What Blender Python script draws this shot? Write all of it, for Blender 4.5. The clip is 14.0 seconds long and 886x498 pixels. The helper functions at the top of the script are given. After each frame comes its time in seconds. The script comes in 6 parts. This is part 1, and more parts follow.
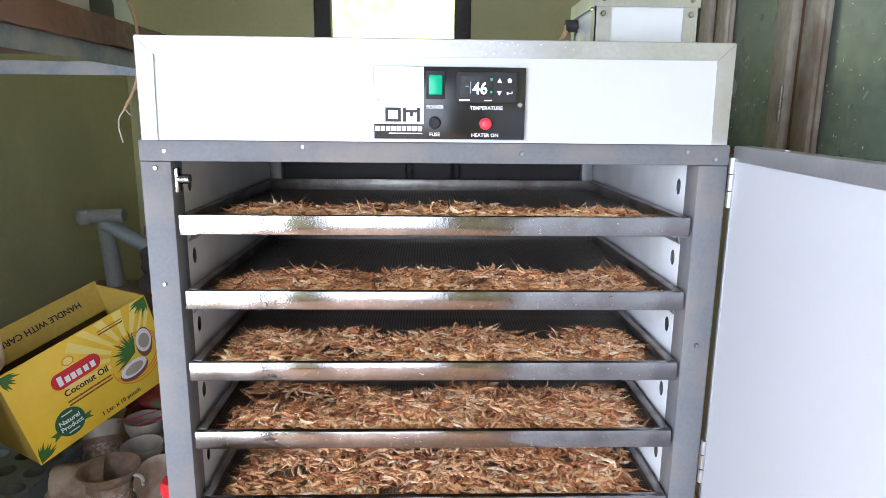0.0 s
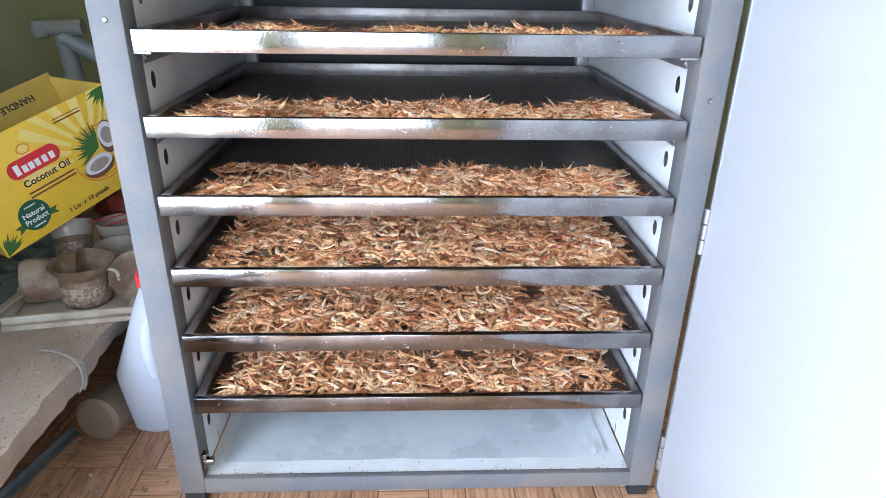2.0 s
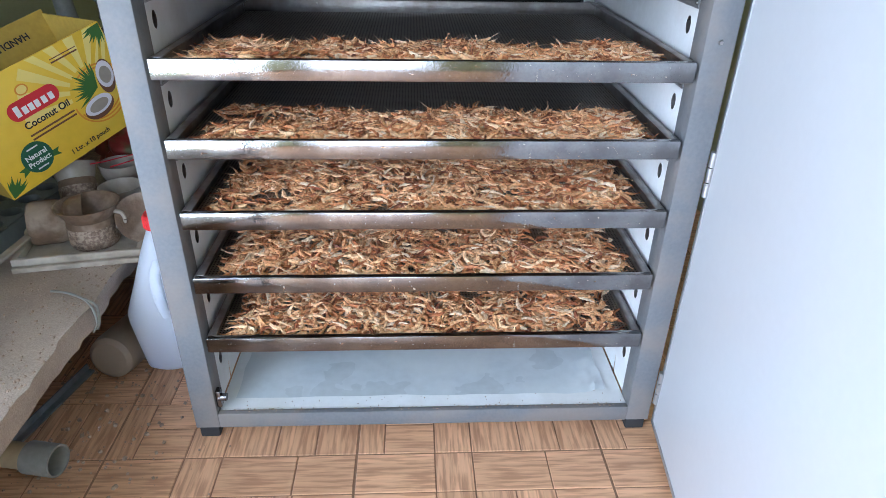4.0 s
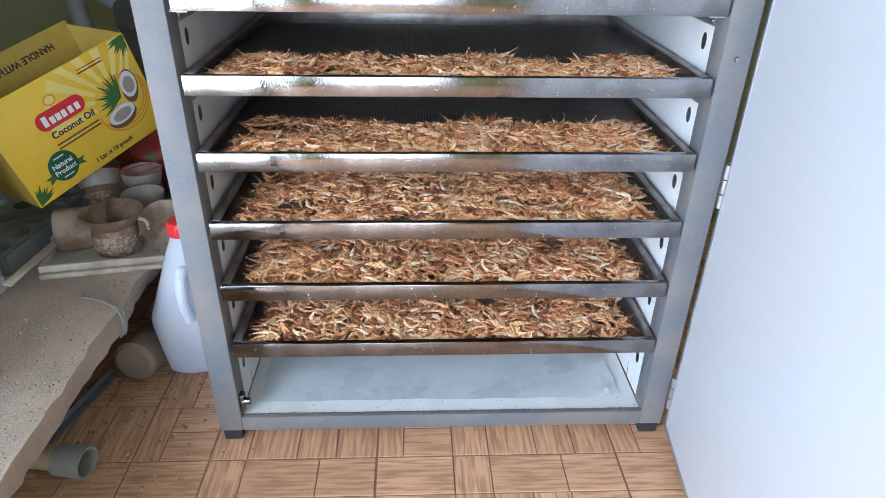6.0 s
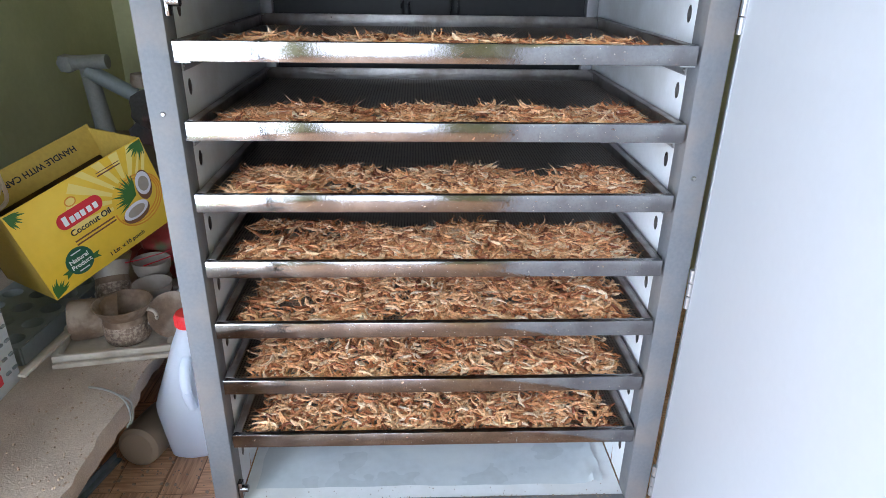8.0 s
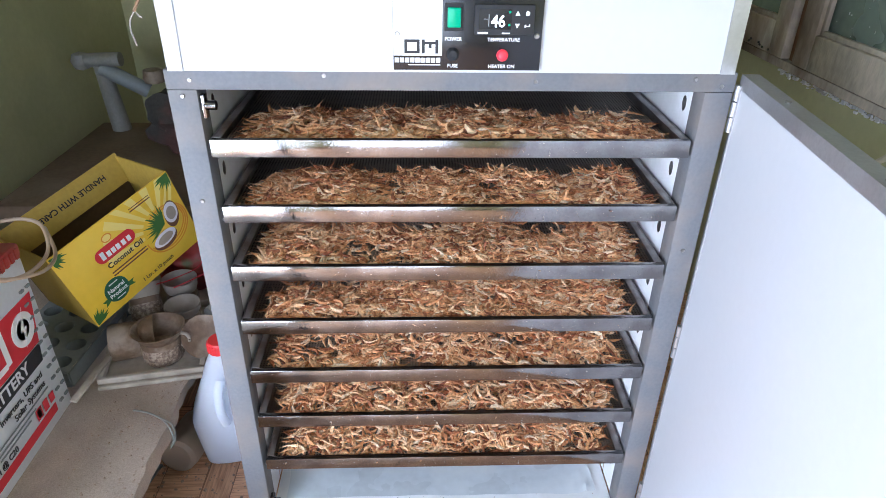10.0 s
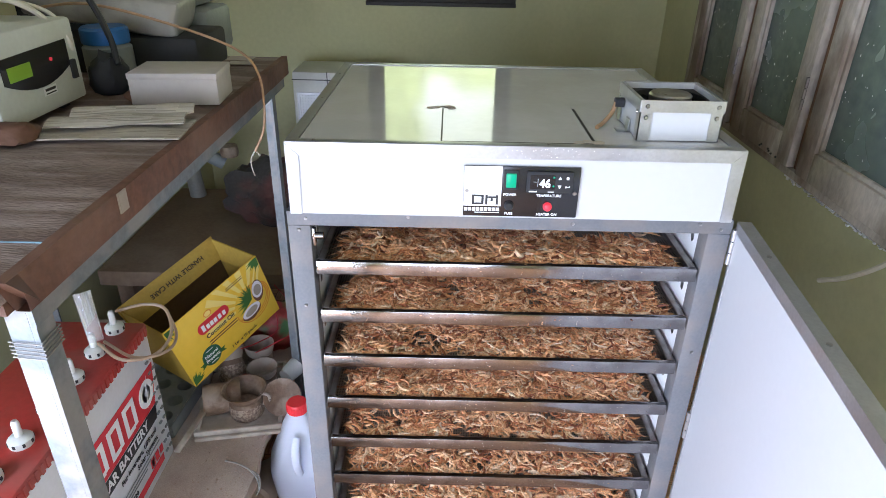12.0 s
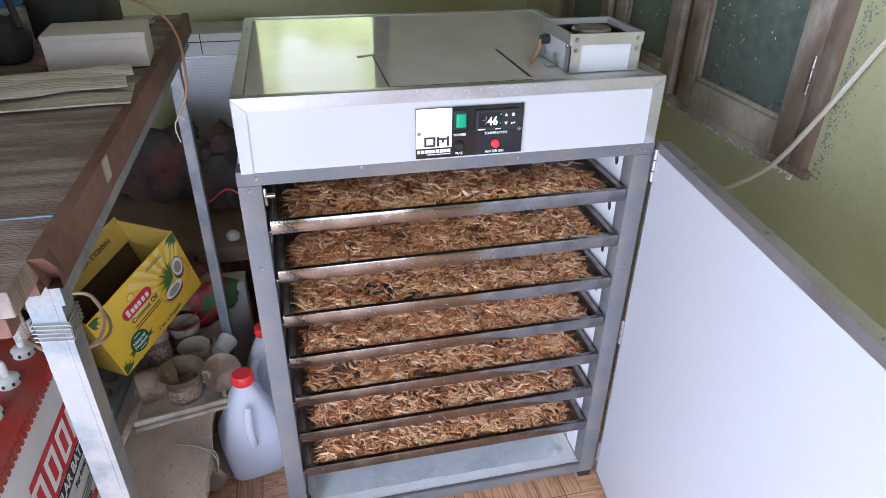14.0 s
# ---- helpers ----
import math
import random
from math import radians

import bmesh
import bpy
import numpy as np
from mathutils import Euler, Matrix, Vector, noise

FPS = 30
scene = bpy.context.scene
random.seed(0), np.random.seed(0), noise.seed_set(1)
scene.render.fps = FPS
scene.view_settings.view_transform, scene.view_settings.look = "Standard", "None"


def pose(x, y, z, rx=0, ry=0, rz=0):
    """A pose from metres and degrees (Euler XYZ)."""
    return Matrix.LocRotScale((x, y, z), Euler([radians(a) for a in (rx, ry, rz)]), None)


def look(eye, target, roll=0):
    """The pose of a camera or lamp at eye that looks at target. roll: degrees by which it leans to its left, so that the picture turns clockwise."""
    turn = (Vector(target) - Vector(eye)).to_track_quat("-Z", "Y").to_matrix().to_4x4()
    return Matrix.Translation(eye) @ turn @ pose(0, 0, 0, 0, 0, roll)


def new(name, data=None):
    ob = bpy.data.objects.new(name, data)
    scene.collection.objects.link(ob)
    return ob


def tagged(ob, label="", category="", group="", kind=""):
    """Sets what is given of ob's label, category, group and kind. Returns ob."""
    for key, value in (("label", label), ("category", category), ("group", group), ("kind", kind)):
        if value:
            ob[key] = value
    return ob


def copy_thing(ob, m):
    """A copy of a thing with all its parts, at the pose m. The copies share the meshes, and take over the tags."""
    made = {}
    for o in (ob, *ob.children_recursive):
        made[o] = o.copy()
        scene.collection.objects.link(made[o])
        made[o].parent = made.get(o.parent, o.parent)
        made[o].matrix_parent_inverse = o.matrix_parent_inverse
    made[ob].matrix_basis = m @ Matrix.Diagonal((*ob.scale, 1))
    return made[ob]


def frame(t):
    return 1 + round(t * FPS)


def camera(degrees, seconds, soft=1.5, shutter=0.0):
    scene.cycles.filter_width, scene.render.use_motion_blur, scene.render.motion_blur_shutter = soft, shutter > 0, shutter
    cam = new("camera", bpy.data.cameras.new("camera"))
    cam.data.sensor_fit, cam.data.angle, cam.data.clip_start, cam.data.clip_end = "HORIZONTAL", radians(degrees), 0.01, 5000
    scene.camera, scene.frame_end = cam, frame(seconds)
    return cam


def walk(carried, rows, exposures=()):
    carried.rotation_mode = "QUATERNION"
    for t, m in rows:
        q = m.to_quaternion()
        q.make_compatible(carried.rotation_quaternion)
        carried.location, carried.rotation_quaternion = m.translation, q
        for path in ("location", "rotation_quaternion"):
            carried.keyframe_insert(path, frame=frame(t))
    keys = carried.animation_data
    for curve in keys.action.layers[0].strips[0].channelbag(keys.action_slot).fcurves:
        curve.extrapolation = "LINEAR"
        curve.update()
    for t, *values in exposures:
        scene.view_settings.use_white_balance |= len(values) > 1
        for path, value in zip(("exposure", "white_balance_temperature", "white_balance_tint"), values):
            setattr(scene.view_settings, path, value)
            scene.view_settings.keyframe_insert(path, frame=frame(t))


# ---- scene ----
cam = camera(69.6, 14.0, soft=0.7)
PATH = [
    (0, (-0.016, -0.767, 0.906), (0.043, 1.19, 0.496), 0.6),
    (0.5, (-0.024, -0.754, 0.871), (0.044, 1.202, 0.46), 0.8),
    (1, (-0.018, -0.733, 0.827), (0.058, 1.213, 0.371), 0.8),
    (1.5, (-0.014, -0.725, 0.78), (0.069, 1.176, 0.166), 0.9),
    (2, (-0.006, -0.729, 0.756), (0.08, 1.099, -0.051), 1.0),
    (2.5, (-0.009, -0.729, 0.758), (0.081, 1.046, -0.16), 1.1),
    (3, (-0.006, -0.729, 0.756), (0.087, 1.021, -0.206), 1.1),
    (5.5, (-0.043, -0.744, 0.783), (0.047, 0.995, -0.2), 1.1),
    (6, (-0.044, -0.747, 0.787), (0.043, 0.994, -0.193), 1.1),
    (6.5, (-0.042, -0.762, 0.814), (0.042, 0.986, -0.155), 1.1),
    (7, (-0.04, -0.776, 0.849), (0.045, 0.988, -0.091), 1.1),
    (7.5, (-0.029, -0.783, 0.867), (0.056, 1.009, -0.017), 1.0),
    (8, (-0.028, -0.784, 0.871), (0.055, 1.04, 0.055), 0.9),
    (8.5, (-0.028, -0.785, 0.881), (0.054, 1.065, 0.126), 1.0),
    (8.7, (-0.024, -0.789, 0.887), (0.058, 1.072, 0.159), 0.9),
    (10.8, (-0.092, -0.78, 1.21), (-0.023, 0.875, 0.089), 1.0),
    (11, (-0.103, -0.805, 1.235), (-0.037, 0.849, 0.112), 1.0),
    (11.5, (-0.101, -0.883, 1.27), (-0.034, 0.81, 0.206), 1.1),
    (12, (-0.1, -0.916, 1.282), (-0.108, 0.864, 0.37), 1.1),
    (12.5, (-0.117, -0.927, 1.271), (-0.075, 0.872, 0.397), 0.4),
    (13, (-0.167, -0.919, 1.264), (0.189, 0.808, 0.32), 0.4),
    (13.5, (-0.216, -0.931, 1.266), (0.18, 0.784, 0.316), 0.7),
    (14, (-0.249, -0.94, 1.27), (0.15, 0.737, 0.254), 0.8),
]
EXPOSURES = [(t, stops, kelvin, tint) for t, stops, kelvin, tint in ((0, 0.14, 5900, 14), (0.5, 0.34, 5900, 13), (0.8, 0.42, 5900, 12), (1.5, 0.45, 5700, 11), (2.2, 0.40, 5500, 11), (3, 0.26, 5400, 10), (5.5, 0.12, 5550, 8), (6.5, 0.12, 5600, 9), (8.5, 0.12, 5700, 11), (10.8, 0.25, 5600, 15), (11.3, 0.25, 5600, 15), (12.0, 0.15, 5700, 18), (12.5, -0.24, 5750, 20), (13.3, -0.18, 5700, 20), (14, -0.18, 5700, 20))]
walk(cam, [(t, look(eye, target, roll)) for t, eye, target, roll in PATH], EXPOSURES)

# ---- world and light ----
world = bpy.data.worlds.new("sky")
scene.world = world
world.use_nodes = True
wn = world.node_tree
sky = wn.nodes.new("ShaderNodeTexSky")
sky.sky_type = "NISHITA"
sky.sun_disc = False
sky.sun_elevation, sky.sun_rotation = radians(48), radians(200)
wn.links.new(sky.outputs[0], wn.nodes["Background"].inputs[0])
wn.nodes["Background"].inputs[1].default_value = 0.12
sun = new("sun", bpy.data.lights.new("sun", "SUN"))
sun.data.energy, sun.data.angle, sun.data.color = 2.5, radians(0.6), (1.0, 0.95, 0.86)
sun.matrix_world = look((0, 0, 0), (0.25, 0.7, -0.83))


def area(name, eye, target, w, h, power, colour):
    ob = new(name, bpy.data.lights.new(name, "AREA"))
    ob.data.shape, ob.data.size, ob.data.size_y = "RECTANGLE", w, h
    ob.data.energy, ob.data.color = power, colour
    ob.matrix_world = look(eye, target)
    return ob


area("doorway_daylight", (-1.20, -1.25, 0.82), (0.3, -0.15, 0.50), 0.80, 1.55, 66, (0.83, 0.91, 1.0))
# added fill lamp behind the camera, brightens trays, bench and floor
area("front_fill", (-0.50, -2.74, 0.80), (-0.30, 0.0, 0.30), 1.1, 1.5, 36, (0.86, 0.92, 1.0))

# ---- materials ----
def material(name, colour, rough=0.6, metal=0.0, var=0.12, scale=9.0, grain=120.0, bump=0.15, spec=0.5, stain=None, stain_amount=0.0,
             stain_scale=4.0, stretch=(1, 1, 1), island=0.0, rough_var=0.1, coat=0.0):
    """A surface with variation at two scales, optional stains and a colour that differs from piece to piece."""
    m = bpy.data.materials.new(name)
    m.use_nodes = True
    nt = m.node_tree
    b = nt.nodes["Principled BSDF"]
    tc = nt.nodes.new("ShaderNodeTexCoord")
    mp = nt.nodes.new("ShaderNodeMapping")
    mp.inputs["Scale"].default_value = stretch
    nt.links.new(tc.outputs["Object"], mp.inputs[0])

    def tex(sc, detail=4.0):
        n = nt.nodes.new("ShaderNodeTexNoise")
        n.inputs["Scale"].default_value, n.inputs["Detail"].default_value = sc, detail
        nt.links.new(mp.outputs[0], n.inputs["Vector"])
        return n
    big, fine = tex(scale), tex(grain, 2.0)
    add = nt.nodes.new("ShaderNodeMath")
    add.operation = "ADD"
    nt.links.new(big.outputs[0], add.inputs[0])
    nt.links.new(fine.outputs[0], add.inputs[1])
    rng = nt.nodes.new("ShaderNodeMapRange")
    rng.inputs[1].default_value, rng.inputs[2].default_value = 0.6, 1.4
    rng.inputs[3].default_value, rng.inputs[4].default_value = 1 - var, 1 + var
    nt.links.new(add.outputs[0], rng.inputs[0])
    mul = nt.nodes.new("ShaderNodeMix")
    mul.data_type, mul.blend_type = "RGBA", "MULTIPLY"
    mul.inputs["Factor"].default_value = 1.0
    mul.inputs["A"].default_value = (*colour, 1)
    grey = nt.nodes.new("ShaderNodeCombineColor")
    for i in range(3):
        nt.links.new(rng.outputs[0], grey.inputs[i])
    nt.links.new(grey.outputs[0], mul.inputs["B"])
    out = mul.outputs["Result"]
    if island:
        geo = nt.nodes.new("ShaderNodeNewGeometry")
        info = nt.nodes.new("ShaderNodeObjectInfo")
        both = nt.nodes.new("ShaderNodeMath")
        both.operation = "ADD"
        nt.links.new(geo.outputs["Random Per Island"], both.inputs[0])
        nt.links.new(info.outputs["Random"], both.inputs[1])
        hv = nt.nodes.new("ShaderNodeHueSaturation")
        r2 = nt.nodes.new("ShaderNodeMapRange")
        r2.inputs[2].default_value = 2.0
        r2.inputs[3].default_value, r2.inputs[4].default_value = 1 - island, 1 + island
        nt.links.new(both.outputs[0], r2.inputs[0])
        nt.links.new(r2.outputs[0], hv.inputs["Value"])
        nt.links.new(out, hv.inputs["Color"])
        out = hv.outputs[0]
    if stain is not None:
        st = tex(stain_scale, 6.0)
        r3 = nt.nodes.new("ShaderNodeMapRange")
        r3.inputs[1].default_value, r3.inputs[2].default_value = 0.46, 0.60
        r3.inputs[4].default_value = stain_amount
        nt.links.new(st.outputs[0], r3.inputs[0])
        mx = nt.nodes.new("ShaderNodeMix")
        mx.data_type = "RGBA"
        nt.links.new(r3.outputs[0], mx.inputs["Factor"])
        nt.links.new(out, mx.inputs["A"])
        mx.inputs["B"].default_value = (*stain, 1)
        out = mx.outputs["Result"]
    nt.links.new(out, b.inputs["Base Color"])
    rr = nt.nodes.new("ShaderNodeMapRange")
    rr.inputs[1].default_value, rr.inputs[2].default_value = 0.3, 0.7
    rr.inputs[3].default_value, rr.inputs[4].default_value = max(rough - rough_var, 0.02), min(rough + rough_var, 1)
    nt.links.new(big.outputs[0], rr.inputs[0])
    nt.links.new(rr.outputs[0], b.inputs["Roughness"])
    b.inputs["Metallic"].default_value = metal
    b.inputs["Specular IOR Level"].default_value = spec
    b.inputs["Coat Weight"].default_value = coat
    if bump:
        bp = nt.nodes.new("ShaderNodeBump")
        bp.inputs["Strength"].default_value, bp.inputs["Distance"].default_value = bump, 0.002
        nt.links.new(add.outputs[0], bp.inputs["Height"])
        nt.links.new(bp.outputs[0], b.inputs["Normal"])
    return m


def plain(name, colour, rough=0.5, metal=0.0, glow=0.0, transmission=0.0, ior=1.45, alpha=1.0):
    m = bpy.data.materials.new(name)
    m.use_nodes = True
    b = m.node_tree.nodes["Principled BSDF"]
    b.inputs["Base Color"].default_value = (*colour, 1)
    b.inputs["Roughness"].default_value, b.inputs["Metallic"].default_value = rough, metal
    b.inputs["Transmission Weight"].default_value, b.inputs["IOR"].default_value = transmission, ior
    b.inputs["Alpha"].default_value = alpha
    if glow:
        b.inputs["Emission Color"].default_value = (*colour, 1)
        b.inputs["Emission Strength"].default_value = glow
    return m


M = {
    "wall": material("lime_green_wall", (0.50, 0.49, 0.285), 0.8, 0, 0.07, 3.0, 60, 0.12, stain=(0.36, 0.355, 0.20), stain_amount=0.40, stain_scale=2.6),
    "ceiling": material("whitewashed_ceiling", (0.72, 0.72, 0.66), 0.9, 0, 0.05),
    "white": material("white_sheet", (0.50, 0.508, 0.53), 0.32, 0, 0.02, 5, 90, 0.03, rough_var=0.03),
    "liner": material("white_liner", (0.84, 0.85, 0.86), 0.38, 0, 0.04, 7, 120, 0.04, stain=(0.55, 0.52, 0.47), stain_amount=0.30, stain_scale=8),
    "alu": material("mill_aluminium", (0.46, 0.465, 0.48), 0.42, 0.85, 0.10, 14, 220, 0.06, stain=(0.36, 0.35, 0.34), stain_amount=0.4, stain_scale=12, stretch=(1, 1, 1)),
    "frame": material("grey_steel_frame", (0.150, 0.155, 0.165), 0.55, 0.0, 0.12, 12, 200, 0.10, spec=0.25, stain=(0.24, 0.20, 0.17), stain_amount=0.5, stain_scale=9),
    "steel": material("polished_stainless", (0.31, 0.302, 0.30), 0.14, 1.0, 0.18, 20, 260, 0.05, stain=(0.20, 0.185, 0.185), stain_amount=0.7, stain_scale=17, rough_var=0.11),
    "steel_dull": material("dull_stainless", (0.38, 0.36, 0.345), 0.36, 0.9, 0.15, 20, 160, 0.10, stain=(0.16, 0.12, 0.10), stain_amount=0.6, stain_scale=14),
    "black": material("black_sheet", (0.025, 0.025, 0.028), 0.45, 0, 0.2, 8, 90, 0.05),
    "rubber": material("black_rubber", (0.02, 0.02, 0.022), 0.75, 0, 0.2),
    "top": material("grey_glossy_laminate", (0.60, 0.60, 0.62), 0.07, 0, 0.04, 6, 80, 0.01, spec=0.5, stain=(0.50, 0.50, 0.48), stain_amount=0.35, stain_scale=9, rough_var=0.04, coat=0.15),
    "screw": material("screw_steel", (0.34, 0.33, 0.32), 0.35, 1.0, 0.1),
    "wood": material("weathered_table_board", (0.16, 0.11, 0.09), 0.85, 0, 0.40, 5, 110, 0.9, stain=(0.30, 0.245, 0.22), stain_amount=0.85, stain_scale=6, stretch=(1, 5, 1)),
    "wood_edge": material("brown_plank_edge", (0.12, 0.052, 0.031), 0.7, 0, 0.45, 8, 80, 0.6, stain=(0.20, 0.11, 0.075), stain_amount=0.55, stain_scale=9, stretch=(1, 1, 1)),
    "angle": material("blue_grey_angle_iron", (0.17, 0.19, 0.205), 0.55, 0.35, 0.25, 9, 120, 0.3, stain=(0.30, 0.28, 0.26), stain_amount=0.6, stain_scale=16),
    "slab": material("dusty_stone_slab", (0.40, 0.32, 0.255), 0.75, 0, 0.30, 13, 420, 0.55, stain=(0.60, 0.54, 0.49), stain_amount=0.75, stain_scale=2.4),
    "winwood": material("flaking_window_wood", (0.42, 0.37, 0.305), 0.85, 0, 0.30, 8, 90, 0.6, stain=(0.13, 0.075, 0.045), stain_amount=0.80, stain_scale=6.0, stretch=(1, 1, 0.45)),
    "brownwood": material("bare_brown_wood", (0.20, 0.10, 0.055), 0.75, 0, 0.25, 6, 80, 0.4, stretch=(1, 1, 0.2)),
    "plastic_grey": material("grey_plastic", (0.22, 0.24, 0.24), 0.5, 0, 0.1),
    "plastic_white": material("off_white_plastic", (0.62, 0.63, 0.60), 0.45, 0, 0.06, stain=(0.36, 0.33, 0.28), stain_amount=0.3),
    "paper": material("newsprint", (0.46, 0.41, 0.35), 0.9, 0, 0.1, 8, 100, 0.2),
    "card_white": material("white_cardboard", (0.46, 0.42, 0.39), 0.8, 0, 0.08, 6, 80, 0.15, stain=(0.34, 0.30, 0.27), stain_amount=0.5),
    "wrap": material("creased_silver_wrapping", (0.27, 0.255, 0.24), 0.32, 0, 0.2, 9, 60, 0.3, stain=(0.50, 0.48, 0.45), stain_amount=0.5, stain_scale=12),
    "crumb": material("brown_crumb", (0.32, 0.23, 0.17), 0.8, 0, 0.3),
    "ink": plain("black_ink", (0.02, 0.02, 0.022), 0.5),
    "print_white": plain("white_print", (0.82, 0.82, 0.82), 0.5),
    "panel_black": material("black_acrylic", (0.012, 0.012, 0.014), 0.16, 0, 0.1, bump=0.0),
    "batt_white": material("white_battery_case", (0.70, 0.72, 0.74), 0.35, 0, 0.05, stain=(0.5, 0.47, 0.44), stain_amount=0.3),
    "batt_red": material("red_battery_lid", (0.42, 0.045, 0.035), 0.45, 0, 0.15, 8, 90, 0.15, stain=(0.30, 0.11, 0.09), stain_amount=0.6, stain_scale=10),
    "red": plain("red_print", (0.62, 0.03, 0.04), 0.45),
    "yellow": material("yellow_carton", (0.80, 0.52, 0.035), 0.42, 0, 0.07, 5, 60, 0.06, stain=(0.80, 0.58, 0.08), stain_amount=0.55, stain_scale=4),
    # carton's back board much darker than its printed front, flaps and ends duller
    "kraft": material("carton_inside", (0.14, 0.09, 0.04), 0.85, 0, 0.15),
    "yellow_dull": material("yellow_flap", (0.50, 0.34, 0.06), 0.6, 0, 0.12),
    "clay": material("brown_stoneware", (0.18, 0.115, 0.072), 0.6, 0, 0.25, 14, 130, 0.5, stain=(0.40, 0.33, 0.26), stain_amount=0.6, stain_scale=16),
    "clay_speck": material("speckled_stoneware", (0.21, 0.145, 0.105), 0.5, 0, 0.55, 40, 420, 0.9, stain=(0.50, 0.40, 0.30), stain_amount=0.7, stain_scale=160),
    "clay_in": material("pale_glaze", (0.36, 0.31, 0.255), 0.4, 0, 0.12, stain=(0.26, 0.2, 0.15), stain_amount=0.5),
    "tray_plastic": material("beige_plastic_tray", (0.56, 0.50, 0.42), 0.6, 0, 0.15, 8, 90, 0.2, stain=(0.22, 0.17, 0.12), stain_amount=0.65, stain_scale=9),
    "cap": material("red_cap", (0.75, 0.035, 0.04), 0.35, 0, 0.05),
    "pipe": material("cream_pvc", (0.50, 0.38, 0.22), 0.5, 0, 0.12, stain=(0.25, 0.18, 0.11), stain_amount=0.4),
    "pipe_grey": material("grey_pvc", (0.24, 0.235, 0.215), 0.55, 0, 0.15),
    "cable_white": material("white_cable", (0.62, 0.58, 0.50), 0.5, 0, 0.1),
    "cable_tan": material("tan_cable", (0.36, 0.22, 0.12), 0.6, 0, 0.15),
    "cable_black": plain("black_cable", (0.015, 0.015, 0.017), 0.45),
    "cable_red": plain("red_wire", (0.45, 0.02, 0.03), 0.4),
    "cable_yellow": plain("yellow_wire", (0.50, 0.36, 0.08), 0.5),
    "blue": material("blue_plastic", (0.03, 0.13, 0.36), 0.45, 0, 0.1),
    "pale_blue": material("faded_blue_string", (0.22, 0.36, 0.46), 0.8, 0, 0.2),
    "bag_red": material("printed_red_bag", (0.30, 0.035, 0.03), 0.5, 0, 0.3, 10, 60, 0.3, stain=(0.03, 0.16, 0.05), stain_amount=0.9, stain_scale=16),
    "dark_cloth": material("dark_cloth", (0.05, 0.045, 0.04), 0.9, 0, 0.3, 10, 120, 0.6, stain=(0.16, 0.05, 0.04), stain_amount=0.6, stain_scale=6),
    "crate": material("dusty_brown_chest", (0.17, 0.115, 0.075), 0.8, 0, 0.2, 5, 80, 0.3, stain=(0.25, 0.20, 0.15), stain_amount=0.5),
    "green_led": plain("green_light", (0.0, 0.32, 0.17), 0.3, glow=0.12),
    "red_led": plain("red_light", (0.80, 0.04, 0.06), 0.3, glow=0.30),
    "digit": plain("white_digits", (0.9, 0.95, 1.0), 0.4, glow=1.6),
    "lcd": plain("green_lcd", (0.20, 0.34, 0.02), 0.4, glow=0.12),
    "leaf": plain("palm_green_print", (0.05, 0.14, 0.03), 0.5),
    "seal_green": plain("dark_green_print", (0.02, 0.10, 0.05), 0.5),
    "coco_white": plain("coconut_flesh_print", (0.72, 0.68, 0.72), 0.5),
    "coco_brown": plain("coconut_husk_print", (0.16, 0.07, 0.035), 0.5),
    "oil": plain("oil_gold_print", (0.70, 0.28, 0.03), 0.4),
    "pale_ray": plain("pale_yellow_print", (0.82, 0.66, 0.20), 0.45),
    "grout": material("dark_joint", (0.26, 0.15, 0.09), 0.9, 0, 0.2),
}

# ---- mesh helpers ----
def part(name, bm, mat, parent=None, label=""):
    me = bpy.data.meshes.new(name)
    bm.normal_update()
    bm.to_mesh(me)
    bm.free()
    mats = mat if isinstance(mat, (list, tuple)) else [mat]
    for m in mats:
        me.materials.append(M[m] if isinstance(m, str) else m)
    me.set_sharp_from_angle(angle=radians(42))
    ob = new(name, me)
    if parent is not None:
        ob.parent = parent
    if label:
        ob["label"] = label
    return ob


def thing(name, label, category, group="", kind="", at=None):
    ob = new(name)
    if at is not None:
        ob.matrix_basis = at
    return tagged(ob, label, category, group, kind)


def box(bm, x0, x1, y0, y1, z0, z1, bevel=0.0, m=None):
    r = bmesh.ops.create_cube(bm, size=1.0)
    vs = r["verts"]
    for v in vs:
        v.co = Vector((x0 + (v.co.x + 0.5) * (x1 - x0), y0 + (v.co.y + 0.5) * (y1 - y0), z0 + (v.co.z + 0.5) * (z1 - z0)))
    if bevel:
        es = list({e for v in vs for e in v.link_edges})
        r = bmesh.ops.bevel(bm, geom=es, offset=bevel, segments=2, affect="EDGES", profile=0.5)
        vs = list({v for f in r["faces"] for v in f.verts} | {v for v in vs if v.is_valid})
    if m is not None:
        bmesh.ops.transform(bm, matrix=m, verts=vs)
    return bm


def boxes(*specs, bevel=0.0):
    bm = bmesh.new()
    for s in specs:
        box(bm, *s, bevel=bevel)
    return bm


def cyl(bm, a, b, r0, r1=None, n=20, caps=True):
    a, b = Vector(a), Vector(b)
    d = b - a
    m = Matrix.Translation((a + b) / 2) @ d.to_track_quat("Z", "Y").to_matrix().to_4x4()
    bmesh.ops.create_cone(bm, cap_ends=caps, segments=n, radius1=r0, radius2=r0 if r1 is None else r1, depth=d.length, matrix=m)
    return bm


